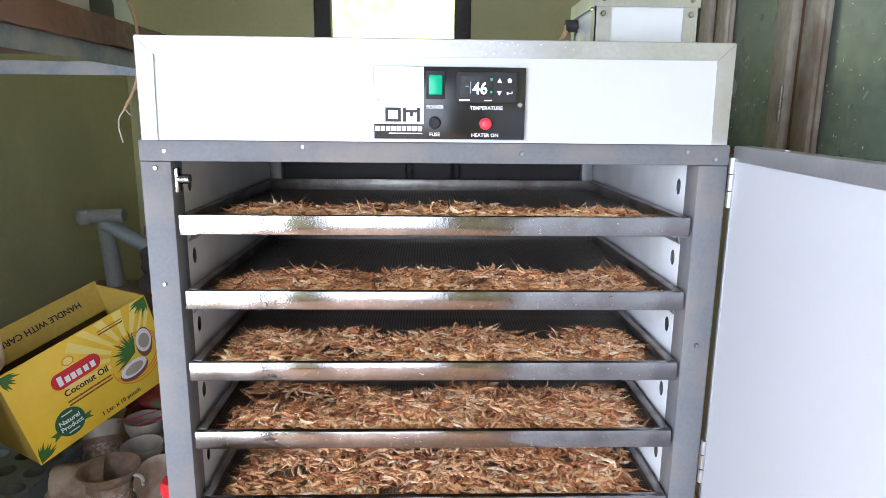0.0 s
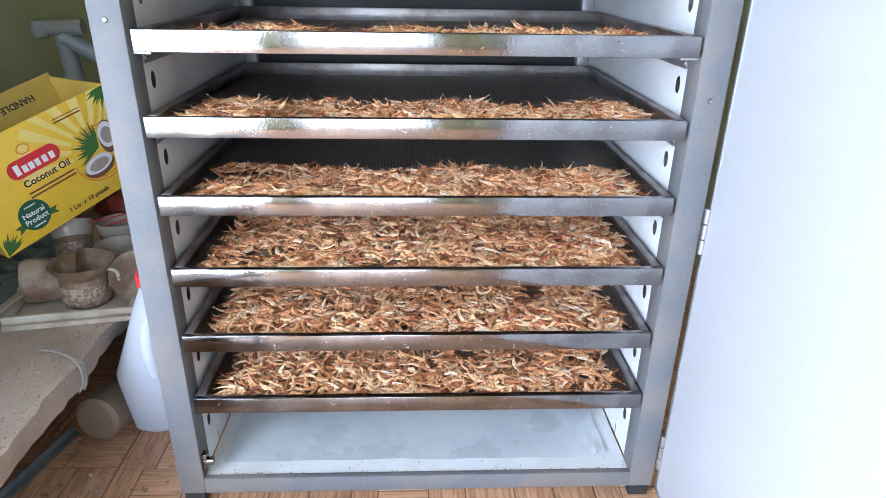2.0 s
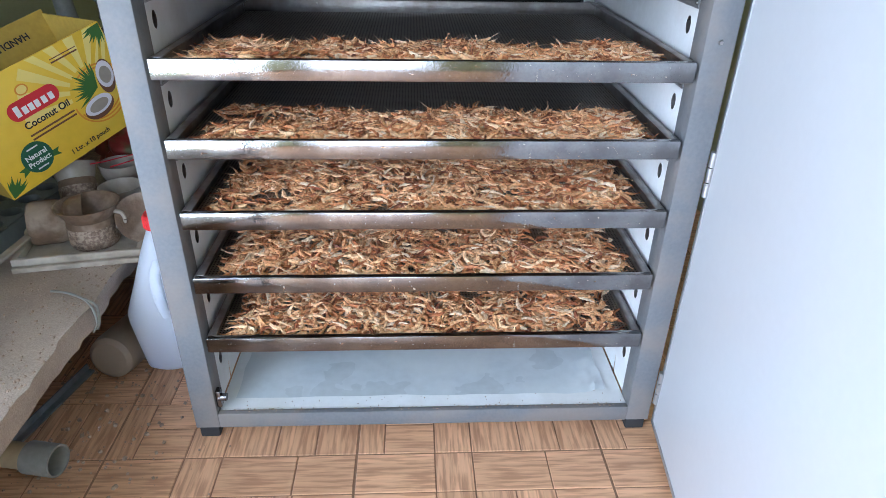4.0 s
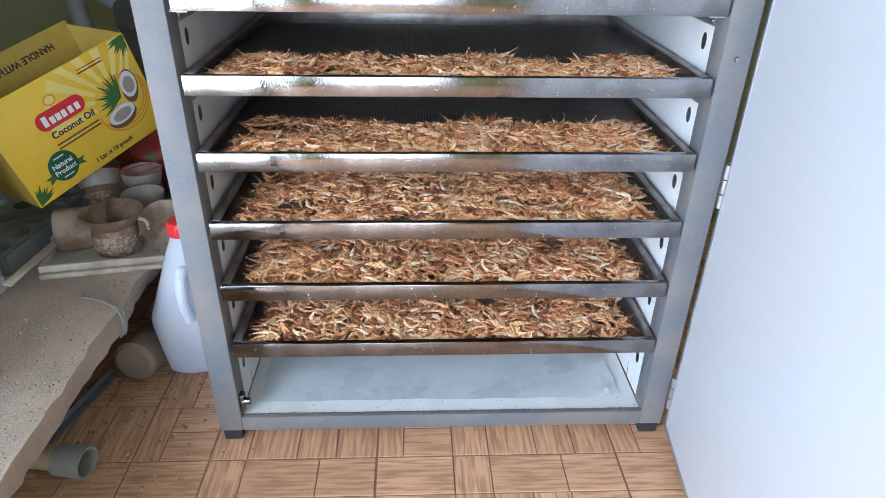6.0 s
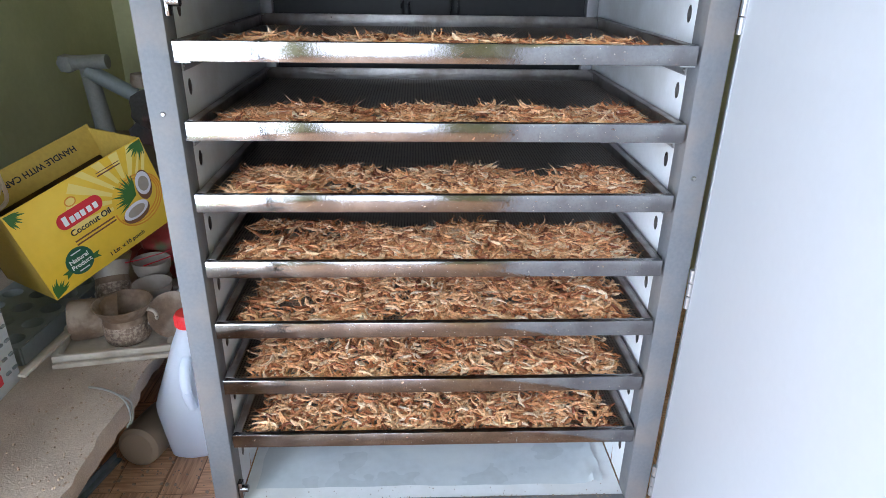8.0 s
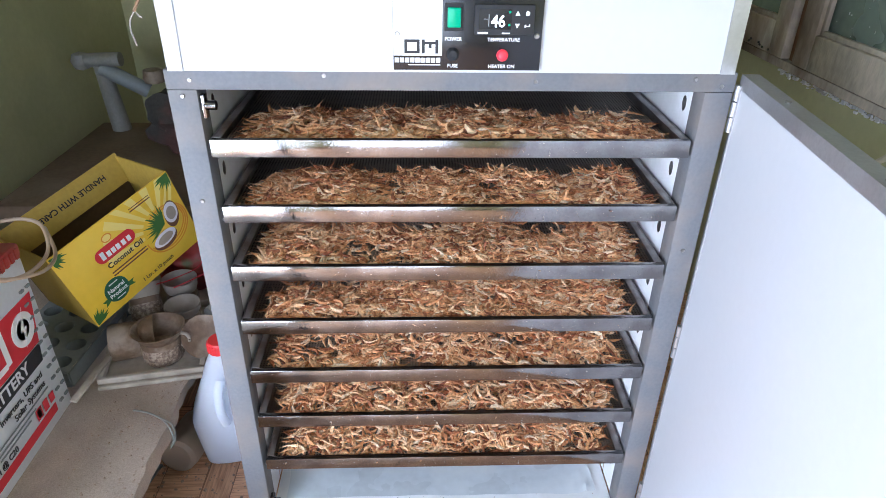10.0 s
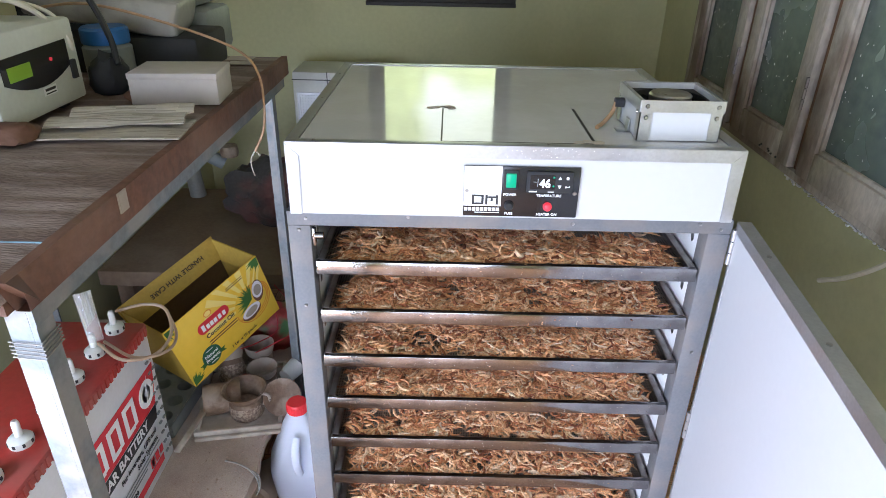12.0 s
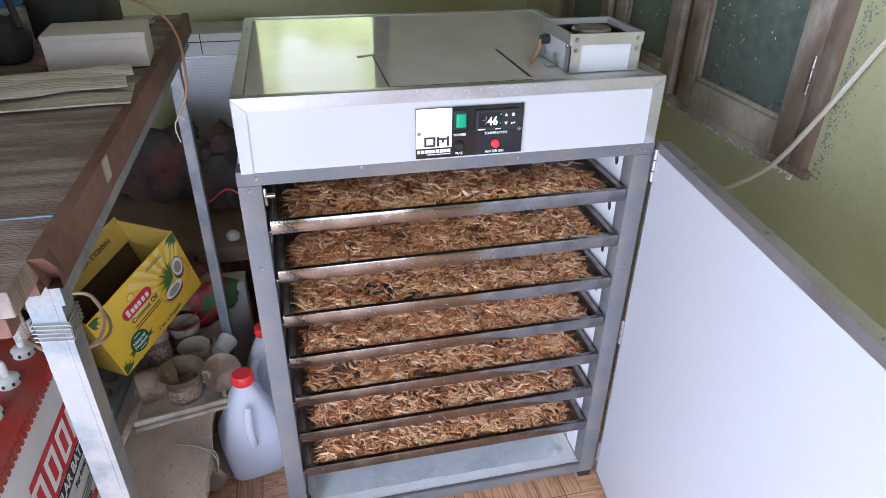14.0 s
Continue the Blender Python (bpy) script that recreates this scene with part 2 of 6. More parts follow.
def lathe(profile, n=32, bm=None, m=None, sx=1.0, sy=1.0, capped=True):
    """A turned shape from (radius, height) pairs, its open ends capped or not."""
    bm = bm or bmesh.new()
    rings = []
    for r, z in profile:
        if r < 1e-6:
            rings.append([bm.verts.new((0.0, 0.0, z))])
        else:
            rings.append([bm.verts.new((sx * r * math.cos(2 * math.pi * k / n), sy * r * math.sin(2 * math.pi * k / n), z)) for k in range(n)])
    for a, b in zip(rings, rings[1:]):
        for k in range(n):
            q = (k + 1) % n
            loop = [a[k % len(a)], a[q % len(a)], b[q % len(b)], b[k % len(b)]]
            loop = [v for i, v in enumerate(loop) if v not in loop[:i]]
            if len(loop) > 2:
                bm.faces.new(loop).smooth = True
    if capped and profile[0][0] > 0:
        bm.faces.new(rings[0][::-1])
    if capped and profile[-1][0] > 0:
        bm.faces.new(rings[-1])
    if m is not None:
        bmesh.ops.transform(bm, matrix=m, verts=[v for r in rings for v in r])
    return bm


def tube(points, r, n=8, bm=None, steps=8):
    """A round cable through the points, smoothed."""
    bm = bm or bmesh.new()
    P = [Vector(p) for p in points]
    P = [P[0] * 2 - P[1]] + P + [P[-1] * 2 - P[-2]]
    line = []
    for i in range(1, len(P) - 2):
        for s in range(steps):
            u = s / steps
            a, b, c, d = P[i - 1:i + 3]
            line.append(0.5 * (2 * b + (c - a) * u + (2 * a - 5 * b + 4 * c - d) * u * u + (3 * b - a - 3 * c + d) * u ** 3))
    line.append(P[-2])
    rings = []
    for i, p in enumerate(line):
        d = (line[min(i + 1, len(line) - 1)] - line[max(i - 1, 0)]).normalized()
        q = d.to_track_quat("Z", "Y")
        rings.append([bm.verts.new(p + q @ Vector((r * math.cos(2 * math.pi * k / n), r * math.sin(2 * math.pi * k / n), 0))) for k in range(n)])
    for a, b in zip(rings, rings[1:]):
        for k in range(n):
            bm.faces.new((a[k], a[(k + 1) % n], b[(k + 1) % n], b[k])).smooth = True
    bm.faces.new(rings[0][::-1])
    bm.faces.new(rings[-1])
    return bm


def poly(bm, pts, thick=0.0, mat=0):
    """A flat outline in the xz plane facing -y."""
    vs = [bm.verts.new((x, -thick, z)) for x, z in pts]
    f = bm.faces.new(vs)
    f.material_index = mat
    return f


def text_part(name, body, size, mat, parent, m, label="", align="LEFT", squeeze=1.0, bold=0.0):
    """Lettering as a thin raised mesh; it reads along local x, upright along local z, facing -y."""
    cu = bpy.data.curves.new(name, "FONT")
    cu.body, cu.size, cu.align_x, cu.extrude, cu.offset = body, size, align, 0.0003, bold
    cu.resolution_u = 3
    tmp = bpy.data.objects.new(name, cu)
    me = bpy.data.meshes.new_from_object(tmp)
    bpy.data.objects.remove(tmp)
    me.transform(Matrix.Rotation(radians(90), 4, "X") @ Matrix.Diagonal((squeeze, 1, 1, 1)))
    me.transform(m)
    me.materials.clear()
    me.materials.append(M[mat])
    ob = new(name, me)
    ob.parent = parent
    if label:
        ob["label"] = label
    return ob


def disc(bm, x, z, r, y=0.0, n=28, sx=1.0):
    f = bm.faces.new([bm.verts.new((x + sx * r * math.cos(-2 * math.pi * k / n), y, z - r * math.sin(-2 * math.pi * k / n) * -1)) for k in range(n)])
    return f


def screw(parent, at, axis="y", r=0.0045):
    bm = bmesh.new()
    a = Vector(at)
    d = {"y": Vector((0, -1, 0)), "z": Vector((0, 0, 1)), "x": Vector((-1, 0, 0)), "X": Vector((1, 0, 0))}[axis]
    cyl(bm, a, a + d * 0.0016, r, r * 0.7, 12)
    return part("screw", bm, "screw", parent)


# ---- the room ----
XL, XR, YB, YF, ZC = -1.16, 0.76, 1.80, -2.70, 2.75
FZ = 0.018  # level of the floor


def wall_with_openings(name, along, fixed, thick, a0, a1, holes):
    """A wall along x or y at the plane fixed, with rectangular openings (a0, a1, z0, z1)."""
    bm = bmesh.new()
    cuts = sorted({a0, a1, *[h[0] for h in holes], *[h[1] for h in holes]})
    for p, q in zip(cuts, cuts[1:]):
        mid = (p + q) / 2
        spans, z = [], 0.0
        for h in sorted([h for h in holes if h[0] < mid < h[1]], key=lambda h: h[2]):
            spans.append((z, h[2]))
            z = h[3]
        spans.append((z, ZC))
        for z0, z1 in spans:
            if z1 - z0 < 1e-4:
                continue
            if along == "x":
                box(bm, p, q, min(fixed, fixed + thick), max(fixed, fixed + thick), z0, z1)
            else:
                box(bm, min(fixed, fixed + thick), max(fixed, fixed + thick), p, q, z0, z1)
    bmesh.ops.remove_doubles(bm, verts=bm.verts, dist=1e-5)
    return tagged(part(name, bm, "wall"), "patchy lime green painted plaster wall", "wall", kind="structure")


WIN_B = (-0.44, 0.16, 0.985, 1.95)
WIN_R = (0.075, 1.40, 0.745, 2.05)
wall_with_openings("wall_back", "x", YB, 0.20, XL - 0.2, XR + 0.2, [WIN_B])
wall_with_openings("wall_right", "y", XR, 0.20, YF, YB, [WIN_R])
wall_with_openings("wall_left", "y", XL, -0.20, YF, YB, [(-1.66, -0.84, 0.02, 2.08)])
# front opening is made up, to go with the added fill lamp
wall_with_openings("wall_front", "x", YF, -0.20, XL - 0.2, XR + 0.2, [(-1.03, 0.13, 0.02, 2.15)])
# added block out of view; keeps doorway light off the table goods
tagged(part("wall_return", boxes((XL + 0.001, -0.80, -0.80, -0.66, 1.05, ZC - 0.001)), "wall"), "unseen added block shading the table goods from the doorway light", "wall", kind="structure")
tagged(part("ceiling", boxes((XL - 0.2, XR + 0.2, YF - 0.2, YB + 0.2, ZC, ZC + 0.15)), "ceiling"), "plain whitewashed ceiling", "ceiling", kind="structure")
ground = bmesh.new()
bmesh.ops.create_grid(ground, x_segments=1, y_segments=1, size=400, matrix=Matrix.Translation((0, 0, -0.12)))
M["earth"] = material("outdoor_earth", (0.20, 0.17, 0.10), 0.95, 0, 0.3, 0.6, 12, 0.5, stain=(0.08, 0.12, 0.04), stain_amount=0.8, stain_scale=0.5)
tagged(part("ground", ground, "earth"), "bare earth and grass outside the building", "ground", kind="structure")

# foliage behind the back window; daylight is put in as pale colour and emission
M["foliage"] = material("self_lit_foliage", (0.55, 0.62, 0.28), 0.9, 0, 0.4, 1.4, 7.0, 0.0, stain=(0.85, 0.88, 0.72), stain_amount=0.9, stain_scale=1.1)
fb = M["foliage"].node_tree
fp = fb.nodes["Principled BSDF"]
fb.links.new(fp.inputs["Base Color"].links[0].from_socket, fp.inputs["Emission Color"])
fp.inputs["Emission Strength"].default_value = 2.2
tagged(part("backdrop", boxes((-6, 6, 6.0, 6.2, -0.1, 3.4)), "foliage"), "self-glowing green foliage backdrop outside the window", "foliage", kind="structure")

# floor of printed tiles, each tile with its parquet blocks standing apart
TILE = 0.375
PARQUET = [  # printed blocks of one tile in thousandths of a metre: x0, x1, y0, y1
    (0, 42, 0, 118), (42, 121, 0, 62), (121, 179, 0, 98), (179, 257, 0, 124), (257, 319, 0, 124), (319, 384, 0, 124),
    (42, 121, 62, 118), (0, 60, 118, 236), (60, 121, 118, 178), (60, 121, 178, 236), (121, 179, 98, 214), (179, 296, 124, 182), (296, 384, 124, 182),
    (179, 238, 182, 310), (238, 296, 182, 310), (296, 384, 182, 246), (296, 384, 246, 310), (121, 179, 214, 310), (0, 121, 236, 310),
    (0, 121, 310, 384), (121, 179, 310, 384), (179, 294, 310, 384), (294, 384, 310, 384)]


def grain_material(name, stretch):
    return material(name, (0.64, 0.37, 0.215), 0.40, 0, 0.26, 16, 90, 0.14, stretch=stretch, island=0.16, stain=(0.27, 0.12, 0.06), stain_amount=0.55,
                    stain_scale=150, rough_var=0.12)


M["tile_x"] = grain_material("wood_print_along", (0.10, 1.3, 1))
M["tile_y"] = grain_material("wood_print_across", (1.3, 0.10, 1))


def tile_mesh():
    bm = bmesh.new()
    u, g = TILE / 384, 0.0008
    for x0, x1, y0, y1 in PARQUET:
        gx0, gx1 = (0.0016 if x0 == 0 else g), (0.0016 if x1 == 384 else g)
        gy0, gy1 = (0.0012 if y0 == 0 else g), (0.0012 if y1 == 384 else g)
        a, b, c, d = x0 * u + gx0, x1 * u - gx1, y0 * u + gy0, y1 * u - gy1
        lo = [bm.verts.new(p) for p in ((a, c, -0.002), (b, c, -0.002), (b, d, -0.002), (a, d, -0.002))]
        e = 0.0008
        hi = [bm.verts.new(p) for p in ((a + e, c + e, 0), (b - e, c + e, 0), (b - e, d - e, 0), (a + e, d - e, 0))]
        k = 0 if x1 - x0 > y1 - y0 else 1
        bm.faces.new(hi).material_index = k
        for i in range(4):
            bm.faces.new((lo[i], lo[(i + 1) % 4], hi[(i + 1) % 4], hi[i])).material_index = k
    me = bpy.data.meshes.new("tile")
    bm.to_mesh(me)
    bm.free()
    for n in ("tile_x", "tile_y"):
        me.materials.append(M[n])
    return me


floor = tagged(part("floor", boxes((XL - 0.2, XR + 0.27, YF - 0.2, YB + 0.2, -0.12, FZ - 0.0015)), "grout"), "wood-print ceramic floor tiles with dark joints, dusty by the wall", "floor", kind="structure")
tile_me = tile_mesh()


def lay_tiles():
    for i in range(-4, 4):
        for j in range(-8, 5):
            x, y = -0.105 + i * TILE, -0.039 + j * TILE
            if x + TILE < XL or x > XR or y > YB or y + TILE < YF + 0.1:
                continue
            ob = new("tile", tile_me)
            ob.parent = floor
            ob.location = (x, y, FZ)


# ---- the drying cabinet ----
W, D = 0.352, 0.585
cabinet = thing("drying_cabinet", "white and grey metal tray dryer with its door open", "dryer")


def build_cabinet():
    c = cabinet
    # frame of square tube
    for sx in (-1, 1):
        a, b = sorted((sx * 0.316, sx * W))
        part("front_post", boxes((a, b, 0.0, 0.036, 0.040, 0.8495), bevel=0.0015), "frame", c)
        part("rear_post", boxes((a, b, D - 0.036, D, 0.040, 0.8495), bevel=0.0015), "frame", c)
        a, b = sorted((sx * 0.3490, sx * 0.3515))
        part("side_panel", boxes((a, b, 0.037, D - 0.037, 0.045, 0.872)), "white", c)
        for y in (0.018, D - 0.02):
            foot = bmesh.new()
            box(foot, sx * 0.334 - 0.015, sx * 0.334 + 0.015, y - 0.015, y + 0.015, FZ, 0.0395, bevel=0.003)
            part("foot", foot, "rubber", c, "black rubber foot")
    part("top_rail", boxes((-W, W, -0.001, 0.036, 0.850, 0.8745), bevel=0.0012), "frame", c)
    part("bottom_rail", boxes((-0.3158, 0.3158, 0.0, 0.010, 0.040, 0.067), bevel=0.0012), "frame", c)
    part("rear_rail", boxes((-0.3158, 0.3158, D - 0.036, D, 0.040, 0.067), bevel=0.0012), "frame", c)
    part("cavity_floor", boxes((-0.3155, 0.3155, 0.0105, D - 0.037, 0.050, 0.0655)), "liner", c, "white sheet floor with scattered crumbs")
    part("cavity_ceiling", boxes((-0.336, 0.336, 0.0365, D - 0.037, 0.866, 0.8735)), "steel_dull", c)
    part("back_panel", boxes((-0.336, 0.336, 0.512, 0.520, 0.066, 0.8655)), "black", c, "matt black back panel")
    for sx in (-1, 1):
        x = sx * 0.2955
        part("back_post", boxes((min(x, x + sx * 0.0215), max(x, x + sx * 0.0215), 0.490, 0.511, 0.066, 0.8655), bevel=0.001), "alu", c)
    # circulation fan on the back panel
    fan = bmesh.new()
    lathe([(0.0, 0.0), (0.030, 0.0), (0.034, 0.010), (0.034, 0.016), (0.0, 0.018)], 24, fan, Matrix.Translation((0.0, 0.511, 0.80)) @ Matrix.Rotation(radians(90), 4, "X"))
    part("fan_hub", fan, "black", c, "round black motor hub")
    ring = bmesh.new()
    for r in (0.042, 0.054):
        tube([(r * math.cos(a), 0.507, 0.80 + r * math.sin(a)) for a in [k * math.pi / 8 for k in range(17)]], 0.003, 6, ring, 2)
    part("fan_guard", ring, "black", c)
    for dx in (-0.052, 0.052):
        for dz in (-0.055, 0.055):
            screw(c, (dx, 0.511, 0.80 + dz), r=0.007)
    # inner lining: one pierced strip a level
    zs = [0.067] + [z - 0.030 for z in TRAY_Z[::-1]] + [0.866]
    for sx in (-1, 1):
        for z0, z1 in zip(zs, zs[1:]):
            lining(c, sx, z0, z1)
        for z in TRAY_Z:
            zz = z - 0.0245
            x0, x1 = sx * 0.3170, sx * 0.297
            bm = boxes((min(x0, x1), max(x0, x1), 0.012, 0.500, zz - 0.0025, zz), (min(x0, x0 - sx * 0.002), max(x0, x0 - sx * 0.002), 0.037, 0.500, zz - 0.016, zz - 0.0025))
            part("tray_rail", bm, "alu", c)
            screw(c, (sx * 0.3152, 0.042, zz - 0.010), "x" if sx > 0 else "X", 0.003)
    # catch on the frame
    catch = boxes((-0.3155, -0.3100, 0.004, 0.014, 0.812, 0.842), bevel=0.001)
    cyl(catch, (-0.312, 0.009, 0.828), (-0.298, 0.009, 0.828), 0.006, n=14)
    part("catch", catch, "steel", c, "small steel ball catch")
    catch = boxes((-0.3155, -0.3080, 0.004, 0.016, 0.078, 0.108), bevel=0.001)
    cyl(catch, (-0.312, 0.009, 0.094), (-0.300, 0.009, 0.094), 0.006, n=14)
    part("catch", catch, "steel", c, "small steel ball catch")
    # header box
    H0, H1, HX = 0.8752, 0.9900, 0.342
    yf = -0.012
    head = part("header", boxes((-HX + 0.001, HX - 0.001, yf + 0.002, D, H0, H1 - 0.003)), "white", c, "white control header")
    bm = bmesh.new()
    mitre = [(-HX, H1), (HX, H1), (HX - 0.020, H1 - 0.019), (-HX + 0.020, H1 - 0.019)]
    poly(bm, mitre)
    part("header_trim", solid(bm, yf, 0.0018), "alu", head, "scuffed aluminium edge strip")
    for sx in (-1, 1):
        bm = bmesh.new()
        pts = [(sx * HX, H1 - 0.0005), (sx * (HX - 0.020), H1 - 0.0195), (sx * (HX - 0.018), H0), (sx * HX, H0)]
        poly(bm, pts if sx < 0 else pts[::-1])
        part("header_trim", solid(bm, yf - 0.0001, 0.0018), "alu" if sx > 0 else "white", head)
    # top sheet framed by angle
    part("top_sheet", boxes((-HX + 0.019, HX - 0.019, yf + 0.017, D - 0.018, H1 - 0.0025, H1 - 0.0005)), "top", c, "glossy grey laminate top sheet")
    for sx in (-1, 1):
        a, b = sorted((sx * HX, sx * (HX - 0.018)))
        part("top_trim", boxes((a, b, yf + 0.0175, D - 0.018, H1 - 0.003, H1 + 0.0012)), "alu", c)
    part("top_trim", boxes((-HX, HX, yf + 0.0005, yf + 0.017, H1 - 0.003, H1 + 0.0012), bevel=0.0008), "alu", c)
    part("top_trim", boxes((-HX, HX, D - 0.0175, D + 0.001, H1 - 0.003, H1 + 0.0012)), "alu", c)
    # service hatch seams and the tape at their ends
    seam = boxes((-0.111, -0.1085, 0.010, 0.200, H1 - 0.0006, H1 + 0.0003), (0.1195, 0.1235, 0.010, 0.212, H1 - 0.0006, H1 + 0.0003), (-0.1085, 0.1195, 0.0075, 0.0100, H1 - 0.0006, H1 + 0.0003))
    part("hatch_seam", seam, "ink", c)
    rnd = random.Random(5)
    for cx, cy, n in ((-0.110, 0.206, 7), (0.112, 0.018, 14)):
        bm = bmesh.new()
        for k in range(n):
            bmesh.ops.create_icosphere(bm, subdivisions=1, radius=0.004 + 0.004 * rnd.random(), matrix=Matrix.Translation((cx + rnd.uniform(-0.022, 0.020), cy + rnd.uniform(-0.006, 0.006), H1)) @ Matrix.Diagonal((1.3, 1, 0.28, 1)))
        part("sealant", bm, "paper", c, "dabs of dried sealant")
    for x, y in ((-0.30, 0.0), (0.05, 0.0), (0.333, 0.10), (-0.333, 0.25), (0.333, 0.40), (-0.333, 0.46)):
        screw(c, (x, y, H1 + 0.001), "z", 0.003)
    for x, z in ((-0.322, 0.862), (-0.334, 0.842), (-0.16, 0.868), (0.10, 0.862), (0.335, 0.857), (0.30, 0.866), (-0.334, 0.70), (0.334, 0.62)):
        screw(c, (x, -0.0005, z), "y", 0.0032)
    for x in (-0.16, 0.14):
        screw(c, (x, 0.058, 0.0655), "z", 0.004)
    bm = bmesh.new()
    for k in range(45):
        x, z, r = rnd.gauss(0.055, 0.035), rnd.uniform(H1 - 0.018, H1 - 0.001), rnd.uniform(0.0002, 0.0007)
        box(bm, x, x + r * 2, yf - 0.0004, yf + 0.0002, z, z + r * 2)
    tagged(part("paint_flecks", bm, "print_white", c), kind="stuff")
    bm = bmesh.new()
    for k in range(90):
        x, y, r = rnd.uniform(-0.30, 0.31), 0.012 + abs(rnd.gauss(0, 0.05)), rnd.uniform(0.0002, 0.0007)
        if y < 0.5:
            bmesh.ops.create_cube(bm, size=r * 2, matrix=Matrix.Translation((x, y, 0.0655 + r * 0.7)) @ Euler((x * 50, y * 70, x * 90)).to_matrix().to_4x4())
    for k in range(120):
        x, r = rnd.uniform(-0.30, 0.31), rnd.uniform(0.0004, 0.0010)
        bmesh.ops.create_cube(bm, size=r * 2, matrix=Matrix.Translation((x, rnd.uniform(0.004, 0.011), 0.0672)))
    tagged(part("crumbs", bm, "crumb", c), kind="stuff")
    control_panel(c, yf)
    fan_box(c, H1 + 0.001)
    cabinet_door(c)


def solid(bm, y, t):
    """Gives flat outlines facing -y a thickness, with the front at y."""
    r = bmesh.ops.extrude_face_region(bm, geom=list(bm.faces))
    vs = [v for v in r["geom"] if isinstance(v, bmesh.types.BMVert)]
    for v in bm.verts:
        v.co.y += y
    bmesh.ops.translate(bm, verts=vs, vec=(0, t, 0))
    bmesh.ops.recalc_face_normals(bm, faces=bm.faces)
    return bm


def lining(c, sx, z0, z1):
    """A strip of side lining with one round hole near the front."""
    bm = bmesh.new()
    x = sx * 0.3175
    ya, yb, yh, zh, r, n = 0.0365, 0.090, 0.060, min(z1 - 0.032, z0 + 0.062), 0.0085, 16
    if z1 - z0 < 0.06:
        zh = (z0 + z1) / 2
    ring = [bm.verts.new((x, yh + 0.8 * r * math.cos(2 * math.pi * k / n), zh + 1.25 * r * math.sin(2 * math.pi * k / n))) for k in range(n)]
    cup = [bm.verts.new((x + sx * 0.016, v.co.y, v.co.z)) for v in ring]
    rim = []
    for k in range(n):
        dy, dz = math.cos(2 * math.pi * k / n), math.sin(2 * math.pi * k / n)
        s = min((yb - yh if dy > 0 else yh - ya) / max(abs(dy), 1e-6), (z1 - zh if dz > 0 else zh - z0) / max(abs(dz), 1e-6))
        rim.append(bm.verts.new((x, yh + s * dy, zh + s * dz)))
    for k in range(n):
        q = (k + 1) % n
        bm.faces.new((ring[k], ring[q], rim[q], rim[k]))
        bm.faces.new((ring[k], cup[k], cup[q], ring[q])).material_index = 1
    for y, z in ((ya, z0), (ya, z1), (yb, z0), (yb, z1)):
        near = sorted(rim, key=lambda v: (v.co.y - y) ** 2 + (v.co.z - z) ** 2)[:2]
        bm.faces.new((near[0], near[1], bm.verts.new((x, y, z))))
    cap = bm.faces.new(cup)
    cap.material_index = 2
    bm.faces.new([bm.verts.new(p) for p in ((x, yb, z0), (x, 0.5115, z0), (x, 0.5115, z1), (x, yb, z1))])
    bmesh.ops.recalc_face_normals(bm, faces=bm.faces)
    return part("side_lining", bm, ["liner", "steel_dull", "black"], c)


TRAY_Z = [0.786, 0.691, 0.5975, 0.5025, 0.407, 0.310, 0.2105]


